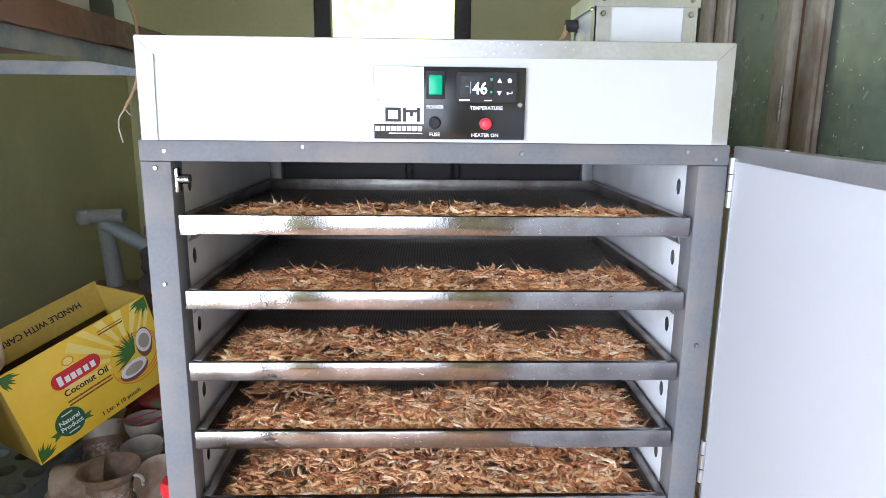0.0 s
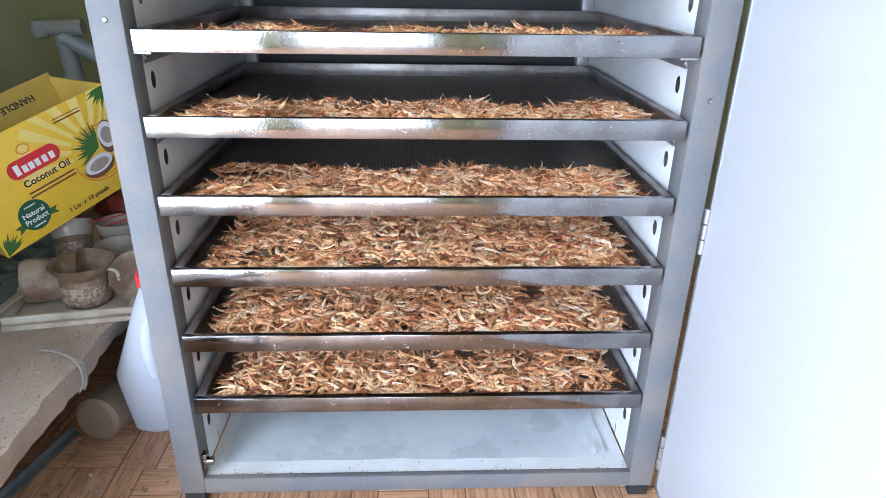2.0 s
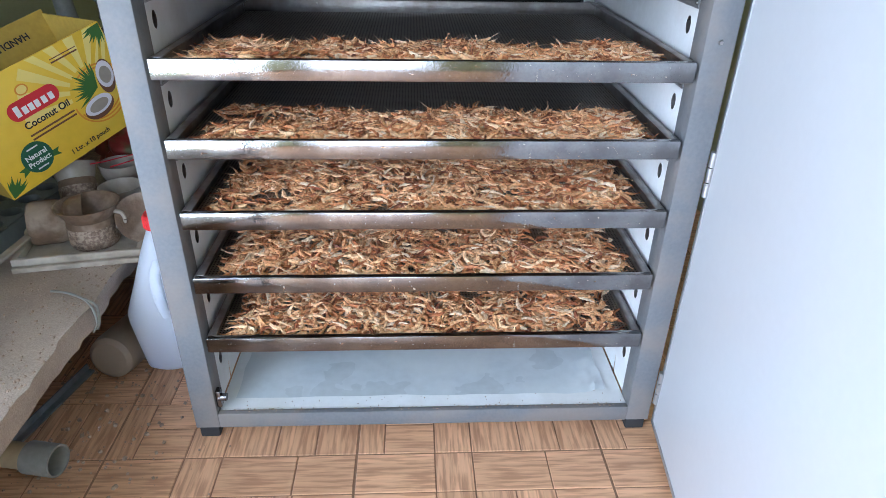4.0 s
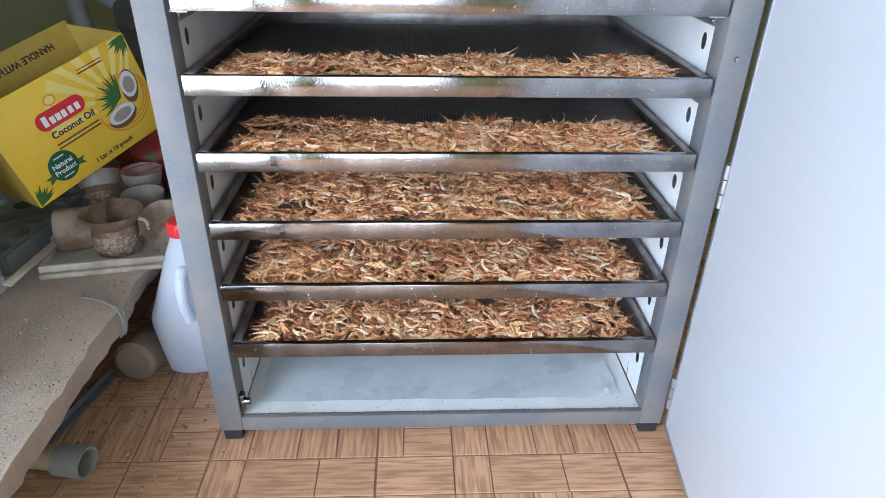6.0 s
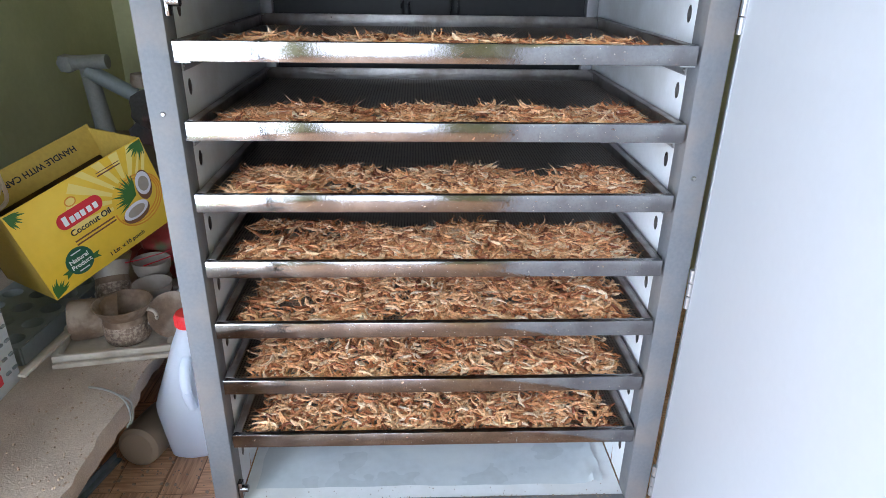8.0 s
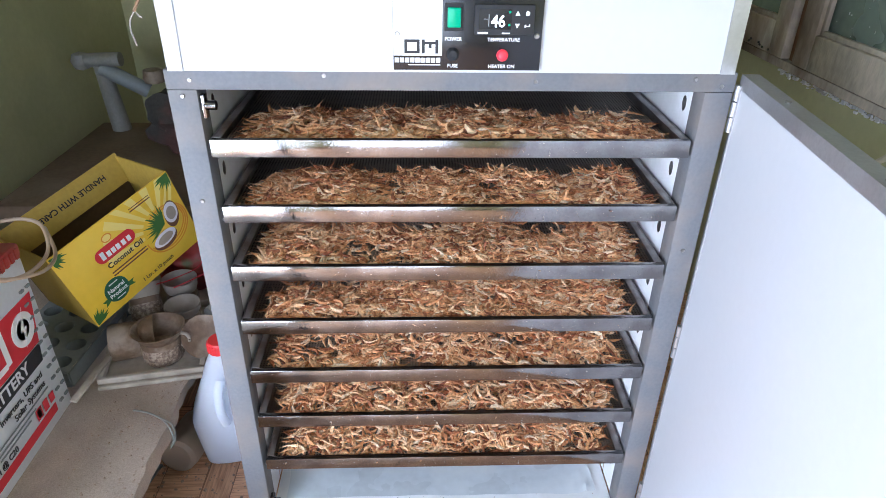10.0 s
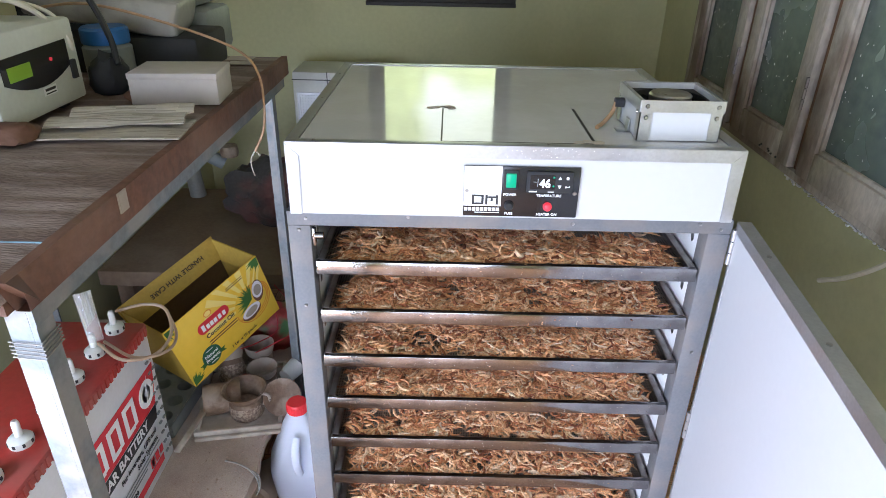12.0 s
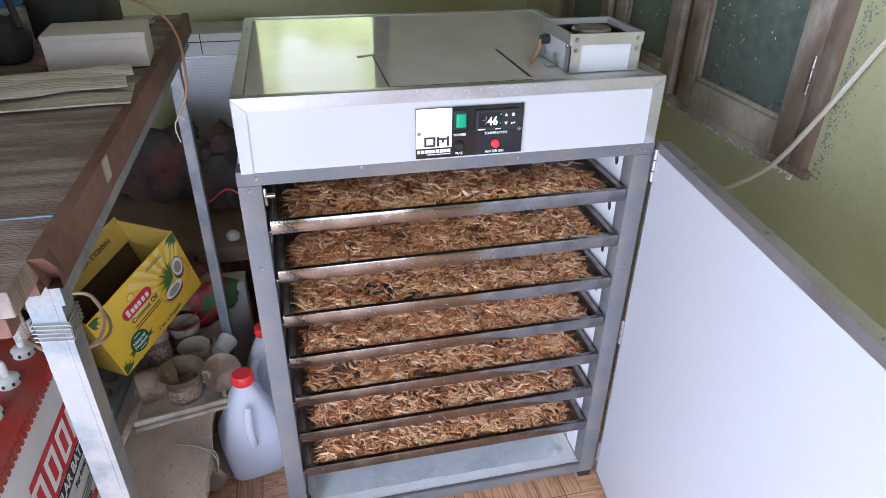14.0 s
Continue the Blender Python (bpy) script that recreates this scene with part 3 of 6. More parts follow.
def control_panel(c, yf):
    x0, x1, z0, z1 = -0.0745, 0.1000, 0.8790, 0.9605
    y = yf - 0.0022
    plate = part("control_panel", boxes((x0, x1, y, yf + 0.001, z0, z1), bevel=0.0006), "panel_black", c, "black acrylic control panel with white print")
    bm = boxes((x0 + 0.0004, -0.0172, y - 0.0004, y - 0.0001, z0 + 0.0170, z1 - 0.0004))
    part("white_field", bm, "print_white", plate)
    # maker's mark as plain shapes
    def bars(specs, mat, name="maker_mark"):
        part(name, boxes(*[(a, b, y - 0.0008, y - 0.0004, p, q) for a, b, p, q in specs]), mat, plate)
    X, Z = -0.0615, 0.8985
    bars([(X, X + 0.0180, Z + 0.0130, Z + 0.0160), (X, X + 0.0180, Z, Z + 0.003), (X, X + 0.0035, Z + 0.003, Z + 0.013), (X + 0.0145, X + 0.0180, Z + 0.003, Z + 0.013),
          (X + 0.0205, X + 0.0240, Z, Z + 0.016), (X + 0.0365, X + 0.0400, Z, Z + 0.016), (X + 0.024, X + 0.0365, Z + 0.0105, Z + 0.0135), (X + 0.0285, X + 0.032, Z + 0.006, Z + 0.0105)], "ink")
    bars([(-0.0730 + k * 0.0061, -0.0730 + k * 0.0061 + 0.0050, 0.8880, 0.8935) for k in range(9)] + [(-0.057, -0.019, 0.8848, 0.8860)], "print_white")
    # power switch
    sw = boxes((-0.0150, 0.0070, y - 0.0035, y, 0.9245, 0.9555), bevel=0.0012)
    sw = part("power_switch", sw, "rubber", plate, "green lit rocker switch")
    bm = boxes((-0.0115, 0.0040, y - 0.0075, y - 0.0030, 0.9290, 0.9510), bevel=0.0015)
    part("rocker", bm, "green_led", plate)
    # temperature controller
    part("controller_bezel", boxes((0.0200, 0.0890, y - 0.0060, y, 0.9210, 0.9545), bevel=0.0015), "rubber", plate, "black temperature controller")
    part("display", boxes((0.0245, 0.0620, y - 0.0064, y - 0.0055, 0.9275, 0.9500)), "panel_black", plate)
    text_part("readout", "46", 0.0185, "digit", plate, Matrix.Translation((0.0385, y - 0.0070, 0.9305)), "lit white digits 46", bold=0.0003, squeeze=0.9)
    ghost = boxes((0.0300, 0.0345, y - 0.0068, y - 0.0064, 0.9385, 0.9393), (0.0355, 0.0365, y - 0.0068, y - 0.0064, 0.9310, 0.9440))
    part("dim_segments", ghost, "plastic_grey", plate)
    bm = boxes((0.0585, 0.0610, y - 0.0070, y - 0.0064, 0.9455, 0.9480), (0.0585, 0.0610, y - 0.0070, y - 0.0064, 0.9315, 0.9340))
    part("status_light", bm, "green_led", plate)
    part("maker_mark", boxes((0.0235, 0.0355, y - 0.0064, y - 0.0059, 0.9225, 0.9245), (0.0520, 0.0610, y - 0.0064, y - 0.0059, 0.9226, 0.9240)), "print_white", plate)
    for cx, cz, k in ((0.0690, 0.9455, 1), (0.0690, 0.9315, -1)):
        bm = bmesh.new()
        pts = [(cx - 0.0028, cz - k * 0.0025), (cx + 0.0028, cz - k * 0.0025), (cx, cz + k * 0.0028)]
        poly(bm, pts if k > 0 else pts[::-1])
        part("arrow_key", solid(bm, y - 0.0065, 0.0006), "print_white", plate)
    bm = boxes((0.0785, 0.0825, y - 0.0065, y - 0.006, 0.9430, 0.9458))
    poly2 = bmesh.new()
    poly(poly2, [(0.0775, 0.9458), (0.0835, 0.9458), (0.0805, 0.9485)])
    part("home_key", bm, "print_white", plate)
    part("home_key", solid(poly2, y - 0.0065, 0.0006), "print_white", plate)
    part("enter_key", boxes((0.0785, 0.0840, y - 0.0065, y - 0.006, 0.9308, 0.9318), (0.0830, 0.0840, y - 0.0065, y - 0.006, 0.9318, 0.9335), (0.0775, 0.0795, y - 0.0065, y - 0.006, 0.9298, 0.9328)), "print_white", plate)
    for body, tx, tz in (("POWER", -0.0042, 0.9135), ("TEMPERATURE", 0.0550, 0.9130), ("FUSE", -0.0045, 0.8825), ("HEATER ON", 0.0540, 0.8820)):
        text_part("lettering", body, 0.0058, "print_white", plate, Matrix.Translation((tx, y - 0.0005, tz)), align="CENTER", bold=0.00008)
    bm = lathe([(0.0, 0.0), (0.0072, 0.0), (0.0072, 0.003), (0.0052, 0.006), (0.0040, 0.006), (0.0040, 0.0045), (0.0, 0.0045)], 20, None, Matrix.Translation((-0.0045, y, 0.8975)) @ Matrix.Rotation(radians(90), 4, "X"))
    part("fuse_holder", bm, "rubber", plate)
    bm = lathe([(0.0, 0.0), (0.0070, 0.0), (0.0070, 0.002), (0.0062, 0.005), (0.0040, 0.0068), (0.0, 0.0072)], 20, None, Matrix.Translation((0.0545, y, 0.8970)) @ Matrix.Rotation(radians(90), 4, "X"))
    part("indicator_lamp", bm, "red_led", plate, "lit red indicator lamp")
    for x, z in ((-0.0695, 0.9205), (0.0940, 0.9190)):
        screw(plate, (x, y, z), "y", 0.0034)


def fan_box(c, z):
    x0, x1, y0, y1, h = 0.188, 0.310, 0.030, 0.155, 0.062
    body = bmesh.new()
    for s in ((x0, x1, y0 + 0.001, y0 + 0.004, z, z + h - 0.001), (x0, x1, y1 - 0.004, y1 - 0.001, z, z + h - 0.001), (x0 + 0.001, x0 + 0.004, y0 + 0.004, y1 - 0.004, z, z + h - 0.001), (x1 - 0.004, x1 - 0.001, y0 + 0.004, y1 - 0.004, z, z + h - 0.001)):
        box(body, *s)
    fb_ = part("fan_housing", body, "white", c, "white square exhaust fan housing with aluminium corners")
    t, w = 0.0015, 0.017
    for x in (x0, x1):
        for y in (y0, y1):
            a, b = (x - t, x + w) if x == x0 else (x - w, x + t)
            p, q = (y - t, y + w) if y == y0 else (y - w, y + t)
            fx = (x - t, x) if x == x0 else (x, x + t)
            fy = (y - t, y) if y == y0 else (y, y + t)
            part("corner_angle", boxes((a, b, fy[0], fy[1], z, z + h), (fx[0], fx[1], p, q, z, z + h)), "alu", fb_)
    for y in ((y0 - 2 * t, y0 - t), (y1 + t, y1 + 2 * t)):
        part("top_band", boxes((x0 - t, x1 + t, y[0], y[1], z + h - 0.018, z + h)), "alu", fb_)
    for x in ((x0 - 2 * t, x0 - t), (x1 + t, x1 + 2 * t)):
        part("top_band", boxes((x[0], x[1], y0 - t, y1 + t, z + h - 0.018, z + h)), "alu", fb_)
    # fan: square black frame, hub, blades
    cx, cy, zt = (x0 + x1) / 2, (y0 + y1) / 2, z + h - 0.010
    fr = bmesh.new()
    n = 32
    inner = [fr.verts.new((cx + 0.054 * math.cos(2 * math.pi * k / n), cy + 0.058 * math.sin(2 * math.pi * k / n), zt)) for k in range(n)]
    outer = []
    for k in range(n):
        a = 2 * math.pi * k / n
        s = 1 / max(abs(math.cos(a)), abs(math.sin(a)))
        outer.append(fr.verts.new((cx + 0.0565 * s * math.cos(a), cy + 0.0605 * s * math.sin(a), zt)))
    low = [fr.verts.new((v.co.x, v.co.y, zt - 0.035)) for v in inner]
    for k in range(n):
        q = (k + 1) % n
        fr.faces.new((inner[k], inner[q], outer[q], outer[k]))
        fr.faces.new((inner[k], low[k], low[q], inner[q]))
    fr.faces.new(low)
    bmesh.ops.recalc_face_normals(fr, faces=fr.faces)
    part("fan_frame", fr, "rubber", fb_, "black fan frame")
    part("fan_hub", lathe([(0.0, -0.02), (0.031, -0.02), (0.033, 0.004), (0.030, 0.007), (0.0, 0.007)], 28, None, Matrix.Translation((cx, cy, zt))), "steel_dull", fb_, "grey round motor plate")
    bl = bmesh.new()
    for k in range(5):
        a = k * 2 * math.pi / 5
        pts = [(0.032, -0.010, -0.008), (0.052, -0.018, -0.006), (0.052, 0.018, -0.022), (0.032, 0.010, -0.020)]
        vs = [bl.verts.new(Matrix.Translation((cx, cy, zt)) @ Matrix.Rotation(a, 4, "Z") @ Vector(p)) for p in pts]
        f = bl.faces.new(vs)
    r = bmesh.ops.solidify(bl, geom=bl.faces, thickness=0.0015)
    part("fan_blades", bl, "rubber", fb_)
    for x in (x0 + 0.008, x1 - 0.008):
        for zz in (z + h - 0.009, z + h - 0.026):
            screw(fb_, (x, y0 - 2 * t, zz), "y", 0.0036)
    for yy in (y0 + 0.010, y1 - 0.010):
        screw(fb_, (x0 - 2 * t, yy, z + h - 0.020), "x", 0.0030)
    part("bracket", boxes((x0 - 0.020, x0 - 0.002, y0 + 0.045, y0 + 0.062, z, z + 0.0015), (x0 - 0.0035, x0 - 0.0015, y0 + 0.045, y0 + 0.062, z, z + 0.02)), "alu", fb_)
    part("gland", cyl(bmesh.new(), (x0 - 0.016, y1 - 0.030, z + 0.034), (x0 - 0.001, y1 - 0.030, z + 0.034), 0.008, n=14), "rubber", fb_)
    part("lead", tube([(x0 - 0.014, y1 - 0.030, z + 0.034), (x0 - 0.020, y1 - 0.035, z + 0.018), (x0 - 0.035, y1 - 0.050, z + 0.006), (x0 - 0.050, y1 - 0.070, z + 0.003)], 0.0035), "cable_tan", fb_, "tan sleeved lead")


def cabinet_door(c):
    """The open door: its inner white face looks to the left."""
    m = Matrix.Translation((0.357, -0.004, 0)) @ Matrix.Rotation(radians(DOOR_TURN), 4, "Z")
    L, z0, z1, t = 0.690, 0.040, 0.874, 0.018
    door = part("door", box(bmesh.new(), 0.0, t, -L + 0.001, -0.001, z0 + 0.001, z1 - 0.001, m=m), "white", c, "white sheet-metal door swung open")
    w = 0.018
    for s in ((-0.0015, t + 0.0015, -L, 0.0, z1 - w, z1), (-0.0015, t + 0.0015, -L, 0.0, z0, z0 + 0.006), (-0.0015, t + 0.0015, -L, -L + w, z0 + 0.0065, z1 - w - 0.0005), (-0.0015, t + 0.0015, -0.006, 0.0, z0 + 0.0065, z1 - w - 0.0005)):
        part("door_edge", box(bmesh.new(), *s, m=m), "alu", door, "aluminium edge strip")
    for z in (0.83, 0.46, 0.11):
        h = bmesh.new()
        for k in range(3):
            cyl(h, (0.3545, -0.006, z - 0.030 + k * 0.0205), (0.3545, -0.006, z - 0.011 + k * 0.0205), 0.0042, n=12)
        part("hinge", h, "alu", door)
    for k, y in enumerate((-0.12, -0.33, -0.55)):
        s = bmesh.new()
        cyl(s, m @ Vector((t / 2, y, z1)), m @ Vector((t / 2, y, z1 + 0.0015)), 0.0035, n=10)
        part("screw", s, "screw", door)


def floor_sheet():
    """A limp plastic sheet lying on the cabinet's floor, bunched up at one end."""
    sh = thing("plastic_sheet", "limp grey plastic sheet lying on the white cabinet floor", "sheet")
    bm = bmesh.new()
    bmesh.ops.create_grid(bm, x_segments=70, y_segments=40, size=0.5)
    for v in bm.verts:
        x, y = v.co.x, v.co.y + 0.5
        crease = abs(noise.noise((x * 9 + y * 3, y * 4, 1.0)))
        bunch = max(0.0, (x - 0.40) / 0.10)
        v.co = Vector((x * 0.585 - 0.004 + 0.006 * noise.noise((y * 9, 3, 0)), 0.035 + 0.42 * y + 0.006 * noise.noise((x * 6, 0, 2)), 0.0668 + 0.0022 * crease + bunch * 0.011 * (0.6 + noise.noise((x * 60, y * 24, 5)))))
    for f in bm.faces:
        f.smooth = True
    part("film", bm, "film_grey", sh)


DOOR_TURN = -7.0
build_cabinet()
M["film_grey"] = material("grey_plastic_film", (0.56, 0.60, 0.63), 0.30, 0, 0.10, 7, 60, 0.05, stain=(0.70, 0.72, 0.72), stain_amount=0.5, stain_scale=6)
floor_sheet()

# ---- the seven trays ----
M["mesh"] = material("perforated_sheet", (0.42, 0.38, 0.335), 0.55, 0.3, 0.15, 12, 160, 0.05)


def pierce(m):
    """Rows of small round holes, as in perforated sheet."""
    nt = m.node_tree
    b = nt.nodes["Principled BSDF"]
    tc = nt.nodes.new("ShaderNodeTexCoord")
    vo = nt.nodes.new("ShaderNodeTexVoronoi")
    vo.inputs["Scale"].default_value = 210
    vo.inputs["Randomness"].default_value = 0.0
    nt.links.new(tc.outputs["Object"], vo.inputs["Vector"])
    r = nt.nodes.new("ShaderNodeMapRange")
    r.inputs[1].default_value, r.inputs[2].default_value = 0.30, 0.36
    nt.links.new(vo.outputs["Distance"], r.inputs[0])
    mx = nt.nodes.new("ShaderNodeMix")
    mx.data_type = "RGBA"
    mx.inputs["A"].default_value = (0.008, 0.007, 0.006, 1)
    nt.links.new(r.outputs[0], mx.inputs["Factor"])
    nt.links.new(b.inputs["Base Color"].links[0].from_socket, mx.inputs["B"])
    nt.links.new(mx.outputs["Result"], b.inputs["Base Color"])
    nt.links.new(r.outputs[0], b.inputs["Metallic"])


pierce(M["mesh"])
TX, TD, TH = 0.3110, 0.455, 0.0235


def build_tray():
    t = thing("tray", "stainless steel drying tray with a perforated bottom, slid into the cabinet", "tray", "drying trays")
    part("front_rim", boxes((-TX, TX, 0.0, 0.0025, -TH, 0.0), (-TX, TX, 0.0025, 0.016, -TH, -TH + 0.002), (-TX, TX, 0.0025, 0.009, -0.0018, 0.0), bevel=0.0006), "steel", t, "scratched mirror-bright rim")
    part("back_rim", boxes((-TX + 0.003, TX - 0.003, TD - 0.0025, TD, -TH, 0.0), bevel=0.0006), "steel_dull", t)
    for sx in (-1, 1):
        a, b = sorted((sx * TX, sx * (TX - 0.0025)))
        p, q = sorted((sx * (TX - 0.0027), sx * (TX - 0.012)))
        part("side_rim", boxes((a, b, 0.003, TD - 0.003, -TH, 0.0), (p, q, 0.010, TD - 0.003, -0.0018, 0.0), bevel=0.0006), "steel_dull", t)
    rnd = random.Random(31)
    bm = bmesh.new()
    for k in range(70):
        x, z, r = rnd.uniform(-TX + 0.01, TX - 0.01), rnd.uniform(-TH + 0.002, -0.002), rnd.choice((0.0002, 0.0003, 0.0004, 0.0006))
        box(bm, x, x + r * rnd.uniform(1, 3), -0.0003, 0.0002, z, z + r * rnd.uniform(1, 2.2))
    tagged(part("dried_specks", bm, "paper", t), kind="stuff")
    part("mesh_bottom", boxes((-TX + 0.003, TX - 0.003, 0.003, TD - 0.003, -TH + 0.0022, -TH + 0.0034)), "mesh", t, "dark perforated sheet")
    return t


first = build_tray()
first.matrix_basis = pose(0, -0.002, TRAY_Z[0])
for i, z in enumerate(TRAY_Z[1:]):
    copy_thing(first, pose(random.uniform(-0.0015, 0.0015), -0.002 + random.uniform(-0.002, 0.002), z))

# ---- windows ----
M["pane"] = material("dusty_green_pane", (0.15, 0.19, 0.17), 0.22, 0, 0.35, 3, 40, 0.05, stain=(0.17, 0.21, 0.19), stain_amount=0.7, stain_scale=5, spec=0.6)
M["pane"].node_tree.nodes["Principled BSDF"].inputs["Transmission Weight"].default_value = 0.25


def side_window():
    w = tagged(thing("window_1", "", ""), "flaking wooden casement window with dusty green panes, closed", "window", kind="structure")
    x0, x1 = 0.742, 0.800
    zb, zt = 0.738, 2.05
    for a, b, mat, dx in ((0.072, 0.108, "winwood", 0.0), (0.552, 0.592, "brownwood", 0.014), (0.955, 0.995, "brownwood", 0.010), (1.365, 1.405, "winwood", 0.0)):
        part("frame_post", boxes((x0 + dx, x1 + 0.03, a, b, zb + 0.016, zt), bevel=0.003), mat, w)
    part("window_sill", boxes((x0 + 0.004, x1 + 0.05, 0.060, 1.41, zb - 0.004, zb + 0.0155), bevel=0.003), "winwood", w, "paint-stripped sill")
    part("head_rail", boxes((x0, x1 + 0.03, 0.072, 1.405, zt + 0.0005, zt + 0.04)), "winwood", w)
    rnd = random.Random(3)
    for a, b in ((0.110, 0.550), (0.594, 0.953), (0.997, 1.363)):
        xs0, xs1 = x0 - 0.004, x0 + 0.034
        z0 = zb + 0.018
        sash = part("sash", boxes((xs0, xs1, a, a + 0.058, z0, zt - 0.004), (xs0, xs1, b - 0.058, b, z0, zt - 0.004), (xs0 + 0.0005, xs1, a + 0.058, b - 0.058, z0, z0 + 0.070), (xs0 + 0.0005, xs1, a + 0.058, b - 0.058, zt - 0.074, zt - 0.004), bevel=0.003), "winwood", w, "weathered sash with worn paint")
        c0, c1, d0, d1 = a + 0.058, b - 0.058, z0 + 0.070, zt - 0.074
        part("glazing_bead", boxes((xs0 + 0.008, xs0 + 0.018, c0, c0 + 0.010, d0, d1), (xs0 + 0.008, xs0 + 0.018, c1 - 0.010, c1, d0, d1), (xs0 + 0.008, xs0 + 0.018, c0 + 0.010, c1 - 0.010, d0, d0 + 0.010), bevel=0.002), "winwood", sash)
        part("pane", boxes((xs0 + 0.020, xs0 + 0.024, c0, c1, d0, d1)), "pane", sash, "dusty green glass pane with paint flecks")
        bm = bmesh.new()
        for k in range(70):
            y, z = rnd.uniform(c0 + 0.012, c1 - 0.012), rnd.uniform(d0 + 0.012, min(d1, 1.25))
            h = rnd.choice((0.001, 0.0015, 0.002, 0.005))
            box(bm, xs0 + 0.0190, xs0 + 0.0199, y, y + rnd.uniform(0.0006, 0.0016), z, z + h)
        tagged(part("paint_flecks", bm, "print_white", sash), kind="stuff")
        h = bmesh.new()
        for k in range(3):
            cyl(h, (xs0 - 0.003, a + 0.001, 0.90 + k * 0.026), (xs0 - 0.003, a + 0.001, 0.924 + k * 0.026), 0.004, n=10)
        part("hinge", h, "steel_dull", sash)
    bm = bmesh.new()
    for k in range(6):
        bmesh.ops.create_icosphere(bm, subdivisions=1, radius=0.003, matrix=Matrix.Translation((x0 - 0.005, rnd.uniform(0.62, 0.75), zb + 0.022 + rnd.uniform(0, 0.012))))
    part("tar_spots", bm, "rubber", w)


def wall_marks():
    """Mould specks beside the window frame and flaked plaster under the sill."""
    rnd = random.Random(17)
    bm = bmesh.new()
    for k in range(420):
        z = rnd.uniform(0.74, 1.30)
        y = 0.058 - abs(rnd.gauss(0, 0.016))
        r = rnd.uniform(0.0005, 0.0018)
        box(bm, XR - 0.0006, XR + 0.001, y, y + r * 2, z, z + r * 2.6)
    for k in range(160):
        y, z, r = rnd.uniform(-0.15, 0.06), rnd.uniform(0.70, 1.30), rnd.uniform(0.0005, 0.0012)
        box(bm, XR - 0.0005, XR + 0.001, y, y + r * 2, z, z + r * 2)
    tagged(part("mould_specks", bm, "plastic_grey"), "dark mould specks on the plaster beside the window", "mould", kind="stuff")
    bm = bmesh.new()
    for k in range(150):
        y = rnd.uniform(0.10, 0.62)
        z, r = 0.729 + rnd.gauss(0, 0.004), rnd.uniform(0.001, 0.004)
        box(bm, XR - 0.004, XR + 0.001, y, y + r * 2.5, z - r, z + r * 0.6)
    tagged(part("plaster_flakes", bm, "print_white"), "flaked white plaster under the window sill", "plaster", kind="stuff")


wall_marks()


def back_window():
    a, b, z0, z1 = WIN_B
    w = tagged(thing("window_2", "", ""), "dark-framed open window in the back wall with daylight behind", "window", kind="structure")
    M["darkframe"] = material("dark_window_frame", (0.035, 0.030, 0.028), 0.6, 0, 0.3, 9, 80, 0.2)
    y0, y1 = YB + 0.010, YB + 0.070
    part("window_frame", boxes((a, a + 0.062, y0, y1, z0, z1), (b - 0.062, b, y0, y1, z0, z1), (a + 0.062, b - 0.062, y0, y1, z0, z0 + 0.085), (a + 0.062, b - 0.062, y0, y1, z1 - 0.05, z1), bevel=0.003), "darkframe", w)
    part("window_sill", boxes((a, b, YB - 0.008, YB + 0.009, z0 - 0.003, z0 + 0.012), bevel=0.002), "darkframe", w)


side_window()
back_window()
# same emissive foliage, its glow standing in for daylight outside
tagged(part("backdrop", boxes((5.0, 5.2, -6, 6, -0.1, 3.4)), "foliage"), "self-glowing green foliage backdrop outside the side window", "foliage", kind="structure")

# ---- the side table and what stands on it ----
TZ, TE = 1.028, -0.437
T0, T1, TXL = -0.500, 0.435, -1.10


